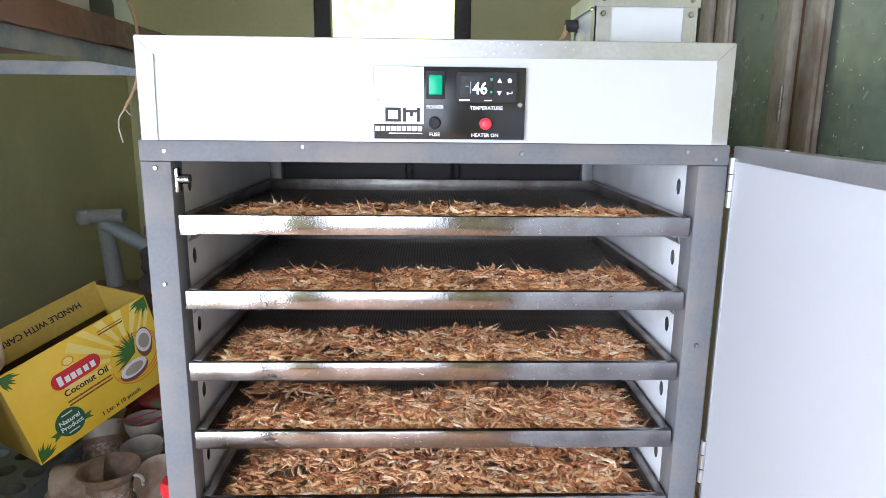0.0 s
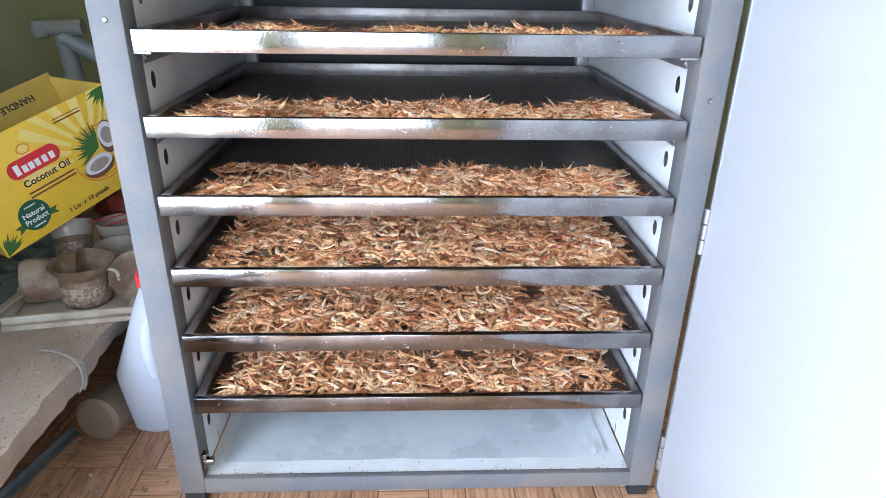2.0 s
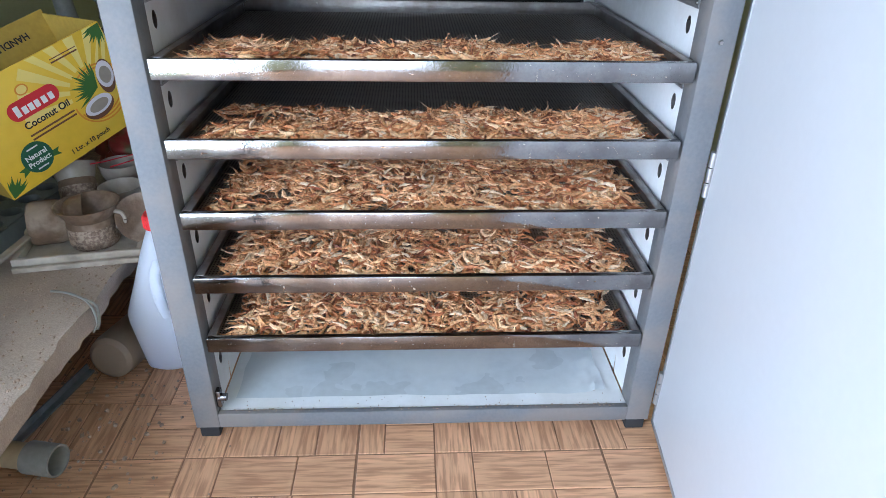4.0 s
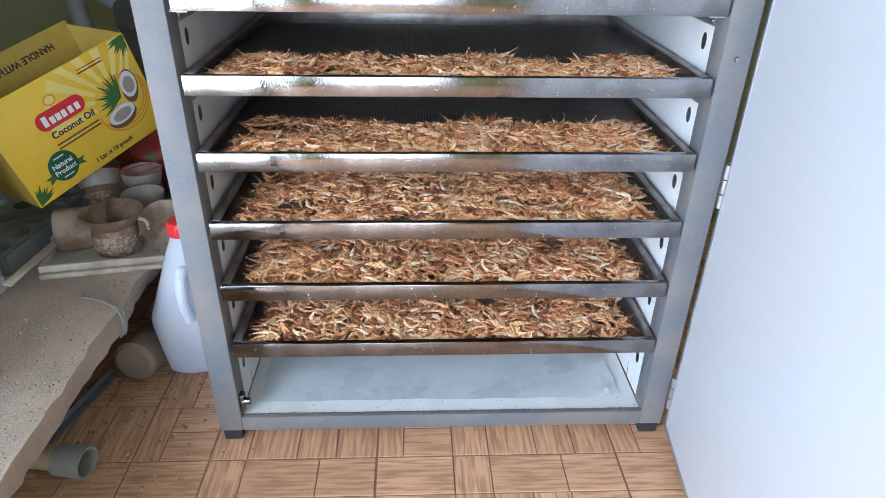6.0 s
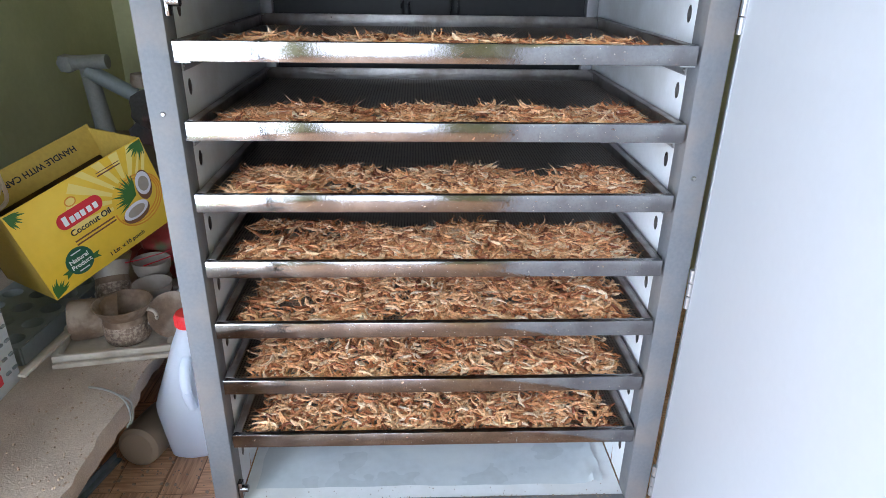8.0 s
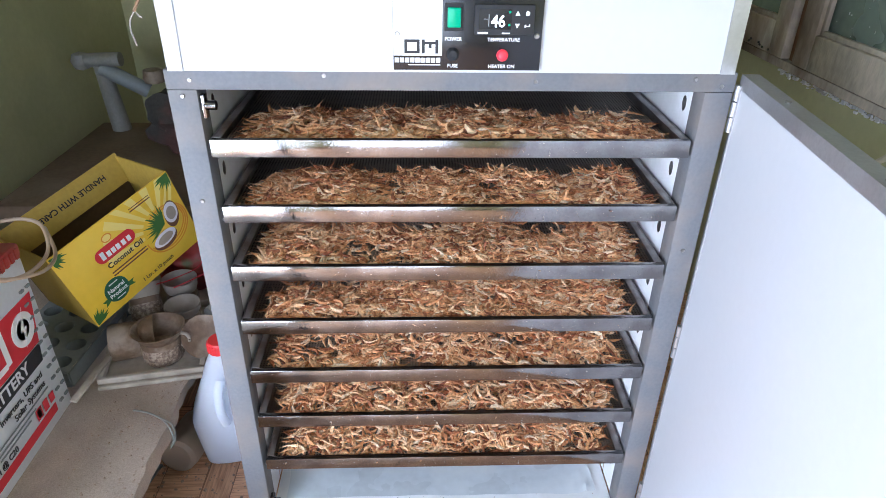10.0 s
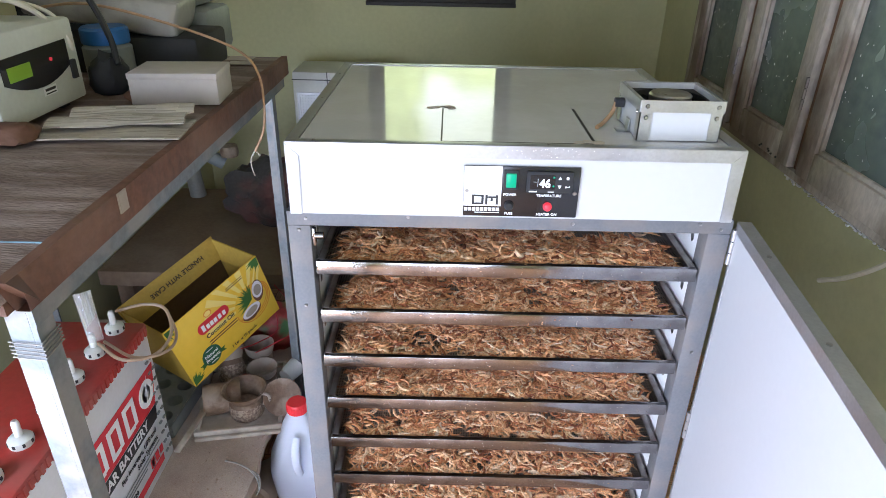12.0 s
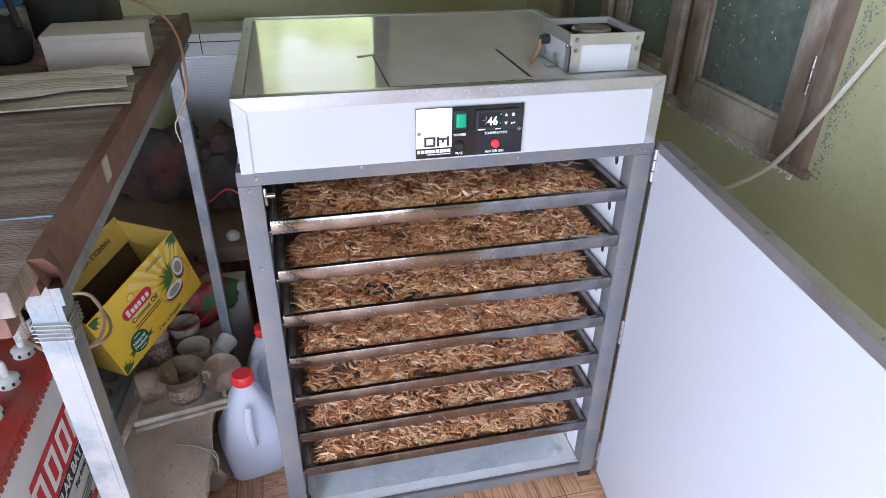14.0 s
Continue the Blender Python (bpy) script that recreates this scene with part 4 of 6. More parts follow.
def side_table():
    t = thing("work_table", "rough board table on a blue-grey angle-iron frame", "table")
    for k, (a, b) in enumerate(zip([TXL, -0.90, -0.70], [-0.9015, -0.7015, TE - 0.012])):
        part("board", boxes((a, b, T0 - 0.036, T1, TZ - 0.022, TZ - 0.001 * (k % 2)), bevel=0.002), "wood", t, "grooved dusty board")
    ragged = boxes((TE - 0.0115, TE, T0 + 0.004, T1 + 0.002, TZ - 0.034, TZ + 0.002))
    bmesh.ops.subdivide_edges(ragged, edges=[e for e in ragged.edges if e.calc_length() > 0.3], cuts=60, use_grid_fill=True)
    for v in ragged.verts:
        q = noise.noise((v.co.y * 16, v.co.z * 30, 2.0)) + 0.5 * noise.noise((v.co.y * 60, v.co.z * 30, 5.0))
        v.co.z += 0.0022 * q
        v.co.y += (TZ - v.co.z) * 0.9 if v.co.y < T0 + 0.01 else 0.0
        v.co.x += 0.0020 * q
    part("edge_plank", ragged, "wood_edge", t, "chipped dark brown edge plank")
    part("edge_batten", boxes((TE - 0.034, TE - 0.014, T0 + 0.01, T1 - 0.01, TZ - 0.034, TZ - 0.0225)), "wood_edge", t)
    part("end_batten", boxes((TXL, TE - 0.020, T0 - 0.034, T0 - 0.014, TZ - 0.040, TZ - 0.0225), bevel=0.003), "wood_edge", t)
    w = 0.024
    for x in (TE - 0.008, TXL + 0.004):
        s = 1 if x > -0.7 else -1
        a, b = sorted((x, x - s * 0.004))
        p, q = sorted((x - s * 0.0042, x - s * w))
        part("side_rail", boxes((a, b, T0 + 0.03, T1 - 0.01, TZ - 0.034 - w, TZ - 0.0345), (p, q, T0 + 0.03, T1 - 0.01, TZ - 0.034 - 0.004, TZ - 0.0345)), "angle", t)
    for y in (T0 + 0.012, T1 - 0.012):
        part("end_rail", boxes((TXL + 0.045, TE - 0.045, y - 0.002, y + 0.002, TZ - 0.034 - w, TZ - 0.0345)), "angle", t)
    w = 0.025
    for x, s in ((TE - 0.012, 1), (TXL + 0.008, -1)):
        for y, q in ((T0 + 0.037, -1), (T1 - 0.010, 1)):
            x = TE - 0.014 if s > 0 and q < 0 else (TE - 0.030 if s > 0 else x)
            a, b = sorted((x, x - s * 0.005))
            c, d = sorted((x - s * 0.0052, x - s * w))
            e, f = sorted((y, y - q * w))
            g, h = sorted((y, y - q * 0.005))
            part("leg", boxes((a, b, e, f, FZ, TZ - 0.040), (c, d, g, h, FZ, TZ - 0.040)), "angle", t)
    wr = bmesh.new()
    for k in range(5):
        z = TZ - 0.078 - k * 0.004
        xa, xb, ya, yb = TE - 0.012, TE - 0.041, T0 + 0.035, T0 + 0.064
        tube([(xa, ya, z), (xa, yb, z + 0.001), (xb, yb, z + 0.002), (xb, ya, z + 0.001), (xa, ya, z - 0.002)], 0.0008, 5, wr, 1)
    part("binding_wire", wr, "pipe_grey", t)
    part("teal_line", boxes((TXL + 0.1, TE - 0.013, -0.4265, -0.4250, TZ + 0.0002, TZ + 0.0012)), "pale_blue", t, "thin blue string along the board")


side_table()


def inverter():
    x0, x1, y0, y1, h = -0.98, -0.632, -0.150, 0.050, 0.150
    v = thing("power_inverter", "off-white power inverter with a green display, on the table", "inverter")
    part("body", boxes((x0, x1, y0, y1, TZ + 0.012, TZ + h), bevel=0.006), "plastic_white", v)
    for y in (y0 + 0.03, y1 - 0.03):
        part("foot", boxes((x0 + 0.03, x1 - 0.02, y - 0.01, y + 0.01, TZ, TZ + 0.0118)), "rubber", v)
    # facia bows upwards; it faces +x
    bm = bmesh.new()
    n = 12
    ys = [y0 + 0.020 + (y1 - y0 - 0.050) * k / n for k in range(n + 1)]
    lo = [bm.verts.new((x1 + 0.0016, y, TZ + 0.068 + 0.020 * ((2 * k / n - 1) ** 2) - 0.012)) for k, y in enumerate(ys)]
    hi = [bm.verts.new((x1 + 0.0016, y, TZ + 0.114 + 0.004 * (k / n))) for k, y in enumerate(ys)]
    for k in range(n):
        bm.faces.new((lo[k], lo[k + 1], hi[k + 1], hi[k]))
    r = bmesh.ops.extrude_face_region(bm, geom=list(bm.faces))
    bmesh.ops.translate(bm, verts=[q for q in r["geom"] if isinstance(q, bmesh.types.BMVert)], vec=(-0.003, 0, 0))
    bmesh.ops.recalc_face_normals(bm, faces=bm.faces)
    face = part("facia", bm, "panel_black", v, "curved black display panel")
    part("display", boxes((x1 + 0.001, x1 + 0.0024, y0 + 0.030, y0 + 0.078, TZ + 0.078, TZ + 0.100)), "lcd", face, "lit green display")
    part("lamp", cyl(bmesh.new(), (x1, y1 - 0.075, TZ + 0.094), (x1 + 0.003, y1 - 0.075, TZ + 0.094), 0.003, n=10), "red_led", face)
    part("switch", boxes((x1 - 0.001, x1 + 0.004, y1 - 0.030, y1 - 0.018, TZ + 0.050, TZ + 0.082), bevel=0.001), "rubber", v)
    part("rating_label", boxes((x1 - 0.001, x1 + 0.0008, y1 - 0.105, y1 - 0.075, TZ + 0.040, TZ + 0.054)), "print_white", v)
    part("rating_print", boxes((x1, x1 + 0.0013, y1 - 0.102, y1 - 0.078, TZ + 0.047, TZ + 0.051), (x1, x1 + 0.0013, y1 - 0.102, y1 - 0.078, TZ + 0.042, TZ + 0.044)), "ink", v)
    part("maker_mark", boxes((x1 - 0.24, x1 - 0.05, y0 - 0.0008, y0 + 0.001, TZ + 0.06, TZ + 0.075)), "ink", v)
    v.matrix_basis = Matrix.Translation((-0.018, 0, TZ * 0.17)) @ Matrix.Diagonal((1, 1, 0.83, 1))
    a = thing("adapter_box", "black power adapter lying on the inverter", "adapter")
    part("body", boxes((-0.93, -0.735, -0.15, -0.03, TZ + h + 0.001, TZ + h + 0.038), bevel=0.006), "rubber", a)
    part("lead", tube([(-0.737, -0.06, TZ + h + 0.02), (-0.70, -0.03, TZ + h + 0.035), (-0.665, 0.01, TZ + h + 0.015), (-0.635, 0.03, TZ + 0.125), (-0.632, 0.035, TZ + 0.105)], 0.004), "cable_white", a, "grey lead")
    part("lead", tube([(-0.737, -0.10, TZ + h + 0.02), (-0.70, -0.02, TZ + h + 0.028), (-0.66, 0.03, TZ + h + 0.012), (-0.634, 0.045, TZ + 0.130)], 0.003), "cable_white", a)
    a.location = (-0.018, 0, -0.0255)


def table_goods():
    # small white carton
    b = thing("white_carton", "small dusty white cardboard box on the table", "box")
    part("body", box(bmesh.new(), -0.064, 0.064, -0.045, 0.045, 0.0, 0.046, 0.002), "card_white", b)
    part("lid_edge", box(bmesh.new(), -0.065, 0.065, -0.046, 0.046, 0.038, 0.0475, 0.002), "card_white", b)
    b.matrix_basis = pose(-0.512, 0.072, TZ + 0.003, 0, 0, 5)
    # folded newspaper
    rnd = random.Random(8)
    n = thing("newspaper", "crumpled folded newspaper with black print", "newspaper")
    for k, (xa, xb, ya, yb, lift, turn) in enumerate(((-0.085, 0.100, -0.045, 0.045, 0.002, -2), (-0.075, 0.095, -0.01, 0.040, 0.009, 4), (-0.05, 0.105, 0.02, 0.060, 0.015, 6))):
        bm = bmesh.new()
        bmesh.ops.create_grid(bm, x_segments=16, y_segments=6, size=0.5)
        for v in bm.verts:
            v.co.x, v.co.y = xa + (v.co.x + 0.5) * (xb - xa), ya + (v.co.y + 0.5) * (yb - ya)
            v.co.z = lift + 0.004 * (0.5 + noise.noise((v.co.x * 14, v.co.y * 22, k * 3.1))) + (0.006 if k else 0) * max(0, math.sin((v.co.y - ya) / (yb - ya) * math.pi))
        bmesh.ops.transform(bm, matrix=Matrix.Rotation(radians(turn), 4, "Z"), verts=bm.verts)
        bmesh.ops.solidify(bm, geom=bm.faces, thickness=0.002)
        for f in bm.faces:
            f.smooth = True
        sheet = part("sheet", bm, "newsprint_ink", n)
    n.matrix_basis = pose(-0.545, -0.105, TZ + 0.002, 0, 0, 8)
    # big wrapped package leaning on the pile
    p = thing("wrapped_package", "large package in creased silver-grey wrapping", "package")
    bm = bmesh.new()
    box(bm, -0.125, 0.125, -0.07, 0.07, 0.0, 0.060, 0.010)
    bmesh.ops.subdivide_edges(bm, edges=bm.edges, cuts=3, use_grid_fill=True)
    for v in bm.verts:
        v.co += Vector((0.5, 0.6, 1)) * (0.014 * noise.noise(v.co * 16) + 0.006 * noise.noise(v.co * 45))
    for f in bm.faces:
        f.smooth = True
    part("wrapping", bm, "wrap", p)
    part("print_patch", boxes((-0.09, -0.03, -0.045, 0.045, 0.066, 0.069)), "ink", p)
    p.matrix_basis = pose(-0.715, 0.30, TZ + 0.082, 0, 9, 10)
    s = thing("dark_case", "dark case lying under the package", "case")
    part("body", boxes((-0.80, -0.545, 0.24, 0.40, TZ + 0.001, TZ + 0.066), bevel=0.008), "rubber", s)
    # grey machine housing
    g = thing("motor_housing", "grey plastic machine housing with a rating label", "machine")
    bm = bmesh.new()
    box(bm, -0.660, -0.490, 0.42, 0.57, TZ, TZ + 0.090, 0.012)
    part("base", bm, "plastic_grey", g)
    bm = bmesh.new()
    box(bm, -0.665, -0.515, 0.42, 0.57, TZ + 0.0905, TZ + 0.30, 0.018)
    for v in bm.verts:
        if v.co.z > TZ + 0.2:
            v.co.x -= 0.02
    part("hood", bm, "plastic_grey", g)
    part("rating_label", boxes((-0.600, -0.545, 0.4185, 0.4195, TZ + 0.125, TZ + 0.190)), "print_white", g)
    part("rating_print", boxes(*[(-0.596, -0.549, 0.4178, 0.4184, TZ + z, TZ + z + h) for z, h in ((0.178, 0.008), (0.165, 0.004), (0.156, 0.004), (0.147, 0.004), (0.138, 0.004))]), "ink", g)
    part("cooling_ribs", boxes(*[(-0.90 + k * 0.022, -0.89 + k * 0.022, 0.47, 0.56, TZ + 0.09, TZ + 0.24) for k in range(10)], (-0.91, -0.67, 0.48, 0.57, TZ, TZ + 0.238)), "rubber", g)
    g.location = (-0.095, 0.0, 0.0)
    # blue topped jar and black pouch
    j = thing("jar", "dusty jar with a blue lid", "jar")
    part("body", lathe([(0.0, 0.0), (0.034, 0.0), (0.038, 0.01), (0.038, 0.062), (0.032, 0.0675)], 24), "plastic_grey", j)
    part("lid", lathe([(0.036, 0.0), (0.037, 0.002), (0.037, 0.022), (0.033, 0.026), (0.0, 0.027)], 24, None, Matrix.Translation((0, 0, 0.068))), "blue", j, "bright blue lid")
    j.matrix_basis = pose(-0.665, 0.165, TZ + 0.001)
    k = thing("pouch", "limp black pouch on the table", "pouch")
    bm = bmesh.new()
    bmesh.ops.create_icosphere(bm, subdivisions=3, radius=1.0)
    for v in bm.verts:
        v.co = Vector((v.co.x * 0.030, v.co.y * 0.026, max(v.co.z, -0.6) * 0.04 + 0.024)) * (1 + 0.2 * noise.noise(v.co * 2))
    for f in bm.faces:
        f.smooth = True
    part("skin", bm, "rubber", k)
    k.matrix_basis = pose(-0.640, 0.105, TZ + 0.001)
    # paper scraps and rag
    for x, y, r in ((-0.565, 0.045, 0.020), (-0.640, -0.155, 0.028)):
        c = thing("rag", "small dirty brown rag", "rag")
        bm = bmesh.new()
        bmesh.ops.create_icosphere(bm, subdivisions=3, radius=r)
        for v in bm.verts:
            v.co = Vector((v.co.x * 1.3, v.co.y, max(v.co.z, -r * 0.3) * 0.6)) * (1 + 0.35 * noise.noise(v.co * 60))
        for f in bm.faces:
            f.smooth = True
        part("cloth", bm, "wood_edge", c)
        c.matrix_basis = pose(x, y, TZ + 0.010)
    c = thing("paper_scraps", "torn paper scraps at the table's end", "paper")
    part("scrap", boxes((-0.545, -0.495, 0.375, 0.415, TZ + 0.003, TZ + 0.0045)), "paper", c)
    part("scrap", boxes((-0.53, -0.485, 0.335, 0.365, TZ + 0.003, TZ + 0.004)), "paper", c)
    # cables
    c = thing("black_cable", "black cable drooping over the table goods", "cable")
    part("sheath", tube([(-0.80, 0.10, TZ + 0.20), (-0.72, 0.12, TZ + 0.19), (-0.655, 0.11, TZ + 0.15), (-0.625, 0.10, TZ + 0.09), (-0.612, 0.085, TZ + 0.05)], 0.005), "cable_black", c)
    c = thing("tan_cable", "frayed tan cable hanging over the table edge", "cable")
    part("sheath", tube([(-0.80, 0.20, TZ + 0.115), (-0.66, 0.14, TZ + 0.13), (-0.53, 0.19, TZ + 0.085), (-0.455, 0.20, TZ + 0.050), (-0.428, 0.195, TZ + 0.012), (-0.424, 0.19, TZ - 0.045), (-0.430, 0.185, TZ - 0.085), (-0.446, 0.18, TZ - 0.118)], 0.0022), "cable_tan", c)
    part("frayed_strand", tube([(-0.446, 0.18, TZ - 0.118), (-0.454, 0.18, TZ - 0.130), (-0.456, 0.18, TZ - 0.145), (-0.452, 0.18, TZ - 0.165)], 0.0012, 5), "paper", c)
    part("frayed_strand", tube([(-0.446, 0.18, TZ - 0.116), (-0.440, 0.18, TZ - 0.124), (-0.437, 0.18, TZ - 0.126)], 0.0012, 5), "paper", c)
    # strip of peeled tape on the edge
    c = thing("tape_scrap", "torn scrap of tape on the table edge", "tape")
    part("scrap", boxes((TE + 0.0006, TE + 0.002, -0.318, -0.300, TZ - 0.020, TZ + 0.002)), "clay_in", c)


def add_print(name):
    """Newsprint: paper with rows of grey type and dark headline patches."""
    m = material(name, (0.50, 0.45, 0.38), 0.9, 0, 0.08, 8, 100, 0.2)
    nt = m.node_tree
    b = nt.nodes["Principled BSDF"]
    tc = nt.nodes.new("ShaderNodeTexCoord")
    br = nt.nodes.new("ShaderNodeTexBrick")
    br.inputs["Scale"].default_value = 45
    br.inputs["Brick Width"].default_value, br.inputs["Row Height"].default_value = 2.4, 0.14
    br.inputs["Mortar Size"].default_value = 0.03
    br.inputs["Color1"].default_value, br.inputs["Color2"].default_value, br.inputs["Mortar"].default_value = (0.30, 0.30, 0.30, 1), (0.95, 0.95, 0.95, 1), (1, 1, 1, 1)
    nt.links.new(tc.outputs["Object"], br.inputs["Vector"])
    no = nt.nodes.new("ShaderNodeTexNoise")
    no.inputs["Scale"].default_value = 240
    nt.links.new(tc.outputs["Object"], no.inputs["Vector"])
    lt = nt.nodes.new("ShaderNodeMapRange")
    lt.inputs[1].default_value, lt.inputs[2].default_value, lt.inputs[3].default_value = 0.46, 0.54, 0.35
    nt.links.new(no.outputs[0], lt.inputs[0])
    mx = nt.nodes.new("ShaderNodeMix")
    mx.data_type, mx.blend_type = "RGBA", "MULTIPLY"
    mx.inputs["Factor"].default_value = 0.75
    nt.links.new(b.inputs["Base Color"].links[0].from_socket, mx.inputs["A"])
    nt.links.new(br.outputs["Color"], mx.inputs["B"])
    nt.links.new(mx.outputs["Result"], b.inputs["Base Color"])
    return m


M["newsprint_ink"] = add_print("printed_newspaper")
inverter()
table_goods()

# white cable sagging along the side wall
c = thing("white_cable", "white cable sagging along the green wall", "cable")
part("sheath", tube([(0.735, -0.25, 1.45), (0.735, -0.10, 1.17), (0.735, -0.02, 1.02), (0.735, 0.06, 0.87), (0.735, 0.14, 0.74), (0.735, 0.24, 0.645), (0.735, 0.33, 0.585)], 0.0055), "cable_white", c)

# ---- the low stone bench and its clutter ----
SZ, SX = 0.215, -0.499


def stone_bench():
    b = thing("stone_bench", "dusty low stone slab bench on brick supports", "bench")
    bm = bmesh.new()
    box(bm, -1.14, SX, -0.66, 0.66, SZ - 0.040, SZ)
    bmesh.ops.subdivide_edges(bm, edges=[e for e in bm.edges if e.calc_length() > 0.3], cuts=70, use_grid_fill=True)
    for v in bm.verts:
        if v.co.x > SX - 0.001:
            v.co.x += 0.008 * noise.noise((v.co.y * 9, v.co.z * 20, 0)) - 0.003 + 0.006 * noise.noise((v.co.y * 45, v.co.z * 60, 4))
            v.co.z += 0.004 * noise.noise((v.co.y * 38, v.co.z * 20, 9))
        if v.co.z < SZ - 0.02:
            v.co.x -= 0.006 * (1 if v.co.x > -0.6 else 0)
    part("slab", bm, "slab", b)
    for y in (-0.62, 0.46):
        part("support", boxes((-1.10, SX - 0.16, y - 0.06, y + 0.06, FZ, SZ - 0.041), bevel=0.004), "clay", b)
    rnd = random.Random(2)
    bm = bmesh.new()
    for k in range(420):
        x = SX - abs(rnd.gauss(0, 0.07)) - 0.003
        y = rnd.uniform(-0.45, 0.22)
        r = rnd.uniform(0.0004, 0.0013)
        bmesh.ops.create_cube(bm, size=r * 2, matrix=Matrix.Translation((x, y, SZ + r * 0.6)) @ Euler((rnd.random() * 3, rnd.random() * 3, 0)).to_matrix().to_4x4())
    for k in range(800):
        x, y, r = min(rnd.gauss(-0.52, 0.09), -0.30), rnd.uniform(-0.25, 0.28), 0.0004 + 0.0022 * rnd.random() ** 3
        bmesh.ops.create_cube(bm, size=r * 2, matrix=Matrix.Translation((x, y, FZ + r * 0.6)) @ Euler((rnd.random() * 3, rnd.random() * 3, 0)).to_matrix().to_4x4())
    tagged(part("grit", bm, "crumb"), "crumbs of grit on the bench and the floor", "grit", kind="stuff")
    t = thing("string", "frayed grey string tied round the slab's edge", "string")
    part("strand", tube([(-0.575, 0.115, SZ + 0.003), (-0.545, 0.105, SZ + 0.006), (-0.515, 0.090, SZ + 0.005), (SX + 0.006, 0.078, SZ + 0.001), (SX + 0.010, 0.070, SZ - 0.020), (SX + 0.006, 0.065, SZ - 0.034)], 0.0020, 6), "pipe_grey", t)
    part("strand", tube([(-0.520, 0.095, SZ + 0.004), (SX + 0.004, 0.070, SZ + 0.003), (SX + 0.011, 0.060, SZ - 0.018), (SX + 0.006, 0.052, SZ - 0.030)], 0.0016, 6), "pipe_grey", t)


stone_bench()


def battery():
    x1, y1, h = -0.700, 0.146, 0.342
    x0, y0 = x1 - 0.185, y1 - 0.500
    b = thing("battery", "white tubular battery with a dusty red lid, on the bench", "battery")
    part("case", boxes((x0, x1, y0, y1, SZ, SZ + h - 0.026), bevel=0.004), "batt_white", b)
    lid = part("lid", boxes((x0 - 0.002, x1 + 0.002, y0 - 0.002, y1 + 0.002, SZ + h - 0.0255, SZ + h), bevel=0.005), "batt_red", b, "dusty red lid")
    for k in range(34):
        y = y0 + 0.012 + k * 0.0143
        part("lid_rib", boxes((x1 + 0.002, x1 + 0.0045, y, y + 0.007, SZ + h - 0.023, SZ + h - 0.005)), "batt_red", lid)
    for k in range(6):
        y = y1 - 0.030 - k * 0.076
        x = x1 - 0.045
        plug = part("vent_plug", lathe([(0.0, 0.0), (0.017, 0.0), (0.018, 0.004), (0.018, 0.012), (0.014, 0.016), (0.006, 0.018), (0.006, 0.040), (0.004, 0.046), (0.0, 0.047)], 20, None, Matrix.Translation((x, y, SZ + h))), "plastic_white", b, "cream vent plug with a float stem")
        for q in range(8):
            a = q * math.pi / 4
            part("slot", box(bmesh.new(), -0.002, 0.002, -0.0006, 0.0006, 0.005, 0.011, m=Matrix.Translation((x + 0.0182 * math.cos(a), y + 0.0182 * math.sin(a), SZ + h)) @ Matrix.Rotation(a + math.pi / 2, 4, "Z")), "rubber", plug)
    # a clear hose end stands on the second plug
    M["clear"] = plain("clear_tube", (0.86, 0.85, 0.82), 0.18, transmission=0.75, ior=1.2)
    M["hose"] = plain("clear_hose", (0.50, 0.36, 0.24), 0.3, transmission=0.35)
    y = y1 - 0.030 - 0.076
    t = thing("clear_hose", "yellowed clear hose lying in loops on the battery", "hose")
    part("loop", tube([(-0.735, y, SZ + h + 0.025), (-0.68, y - 0.03, SZ + h + 0.012), (-0.640, y + 0.01, SZ + h - 0.005), (-0.635, y + 0.075, SZ + h - 0.002), (-0.66, y + 0.12, SZ + h + 0.025), (-0.70, y + 0.12, SZ + h + 0.035), (-0.75, y + 0.10, SZ + h + 0.03)], 0.0032), "hose", t)
    part("loop", tube([(-0.730, y + 0.01, SZ + h + 0.022), (-0.665, y - 0.015, SZ + h + 0.006), (-0.628, y + 0.03, SZ + h - 0.012), (-0.630, y + 0.085, SZ + h - 0.012), (-0.665, y + 0.135, SZ + h + 0.012)], 0.0030), "hose", t)
    part("sleeve", cyl(bmesh.new(), (-0.737, y, SZ + h + 0.030), (-0.760, y + 0.03, SZ + h + 0.115), 0.013, 0.015, 16, False), "clear", t, "stiff clear tube end")
    # printed front, facing +x
    F = Matrix.Translation((x1 + 0.0006, 0, 0)) @ Matrix.Rotation(radians(90), 4, "Z")
    def flat(name, pts, mat, off):
        bm = bmesh.new()
        poly(bm, pts)
        bm = solid(bm, -off, 0.0004)
        bmesh.ops.transform(bm, matrix=F, verts=bm.verts)
        return part(name, bm, mat, b)
    z0 = SZ
    flat("red_field", [(-0.200, z0 + 0.165), (0.115, z0 + 0.165), (0.135, z0 + 0.255), (-0.180, z0 + 0.255)], "red", 0.0004)
    flat("black_band", [(-0.205, z0 + 0.130), (0.108, z0 + 0.130), (0.1145, z0 + 0.163), (-0.2, z0 + 0.163)], "ink", 0.0004)
    flat("red_band", [(-0.22, z0 + 0.022), (0.10, z0 + 0.022), (0.10, z0 + 0.040), (-0.22, z0 + 0.040)], "red", 0.0004)
    # big brand lettering as plain slabs
    def slabs(name, specs, mat):
        bm = boxes(*[(a, c2, -0.0014, -0.0008, z0 + p, z0 + q) for a, c2, p, q in specs])
        bmesh.ops.transform(bm, matrix=F, verts=bm.verts)
        part(name, bm, mat, b)
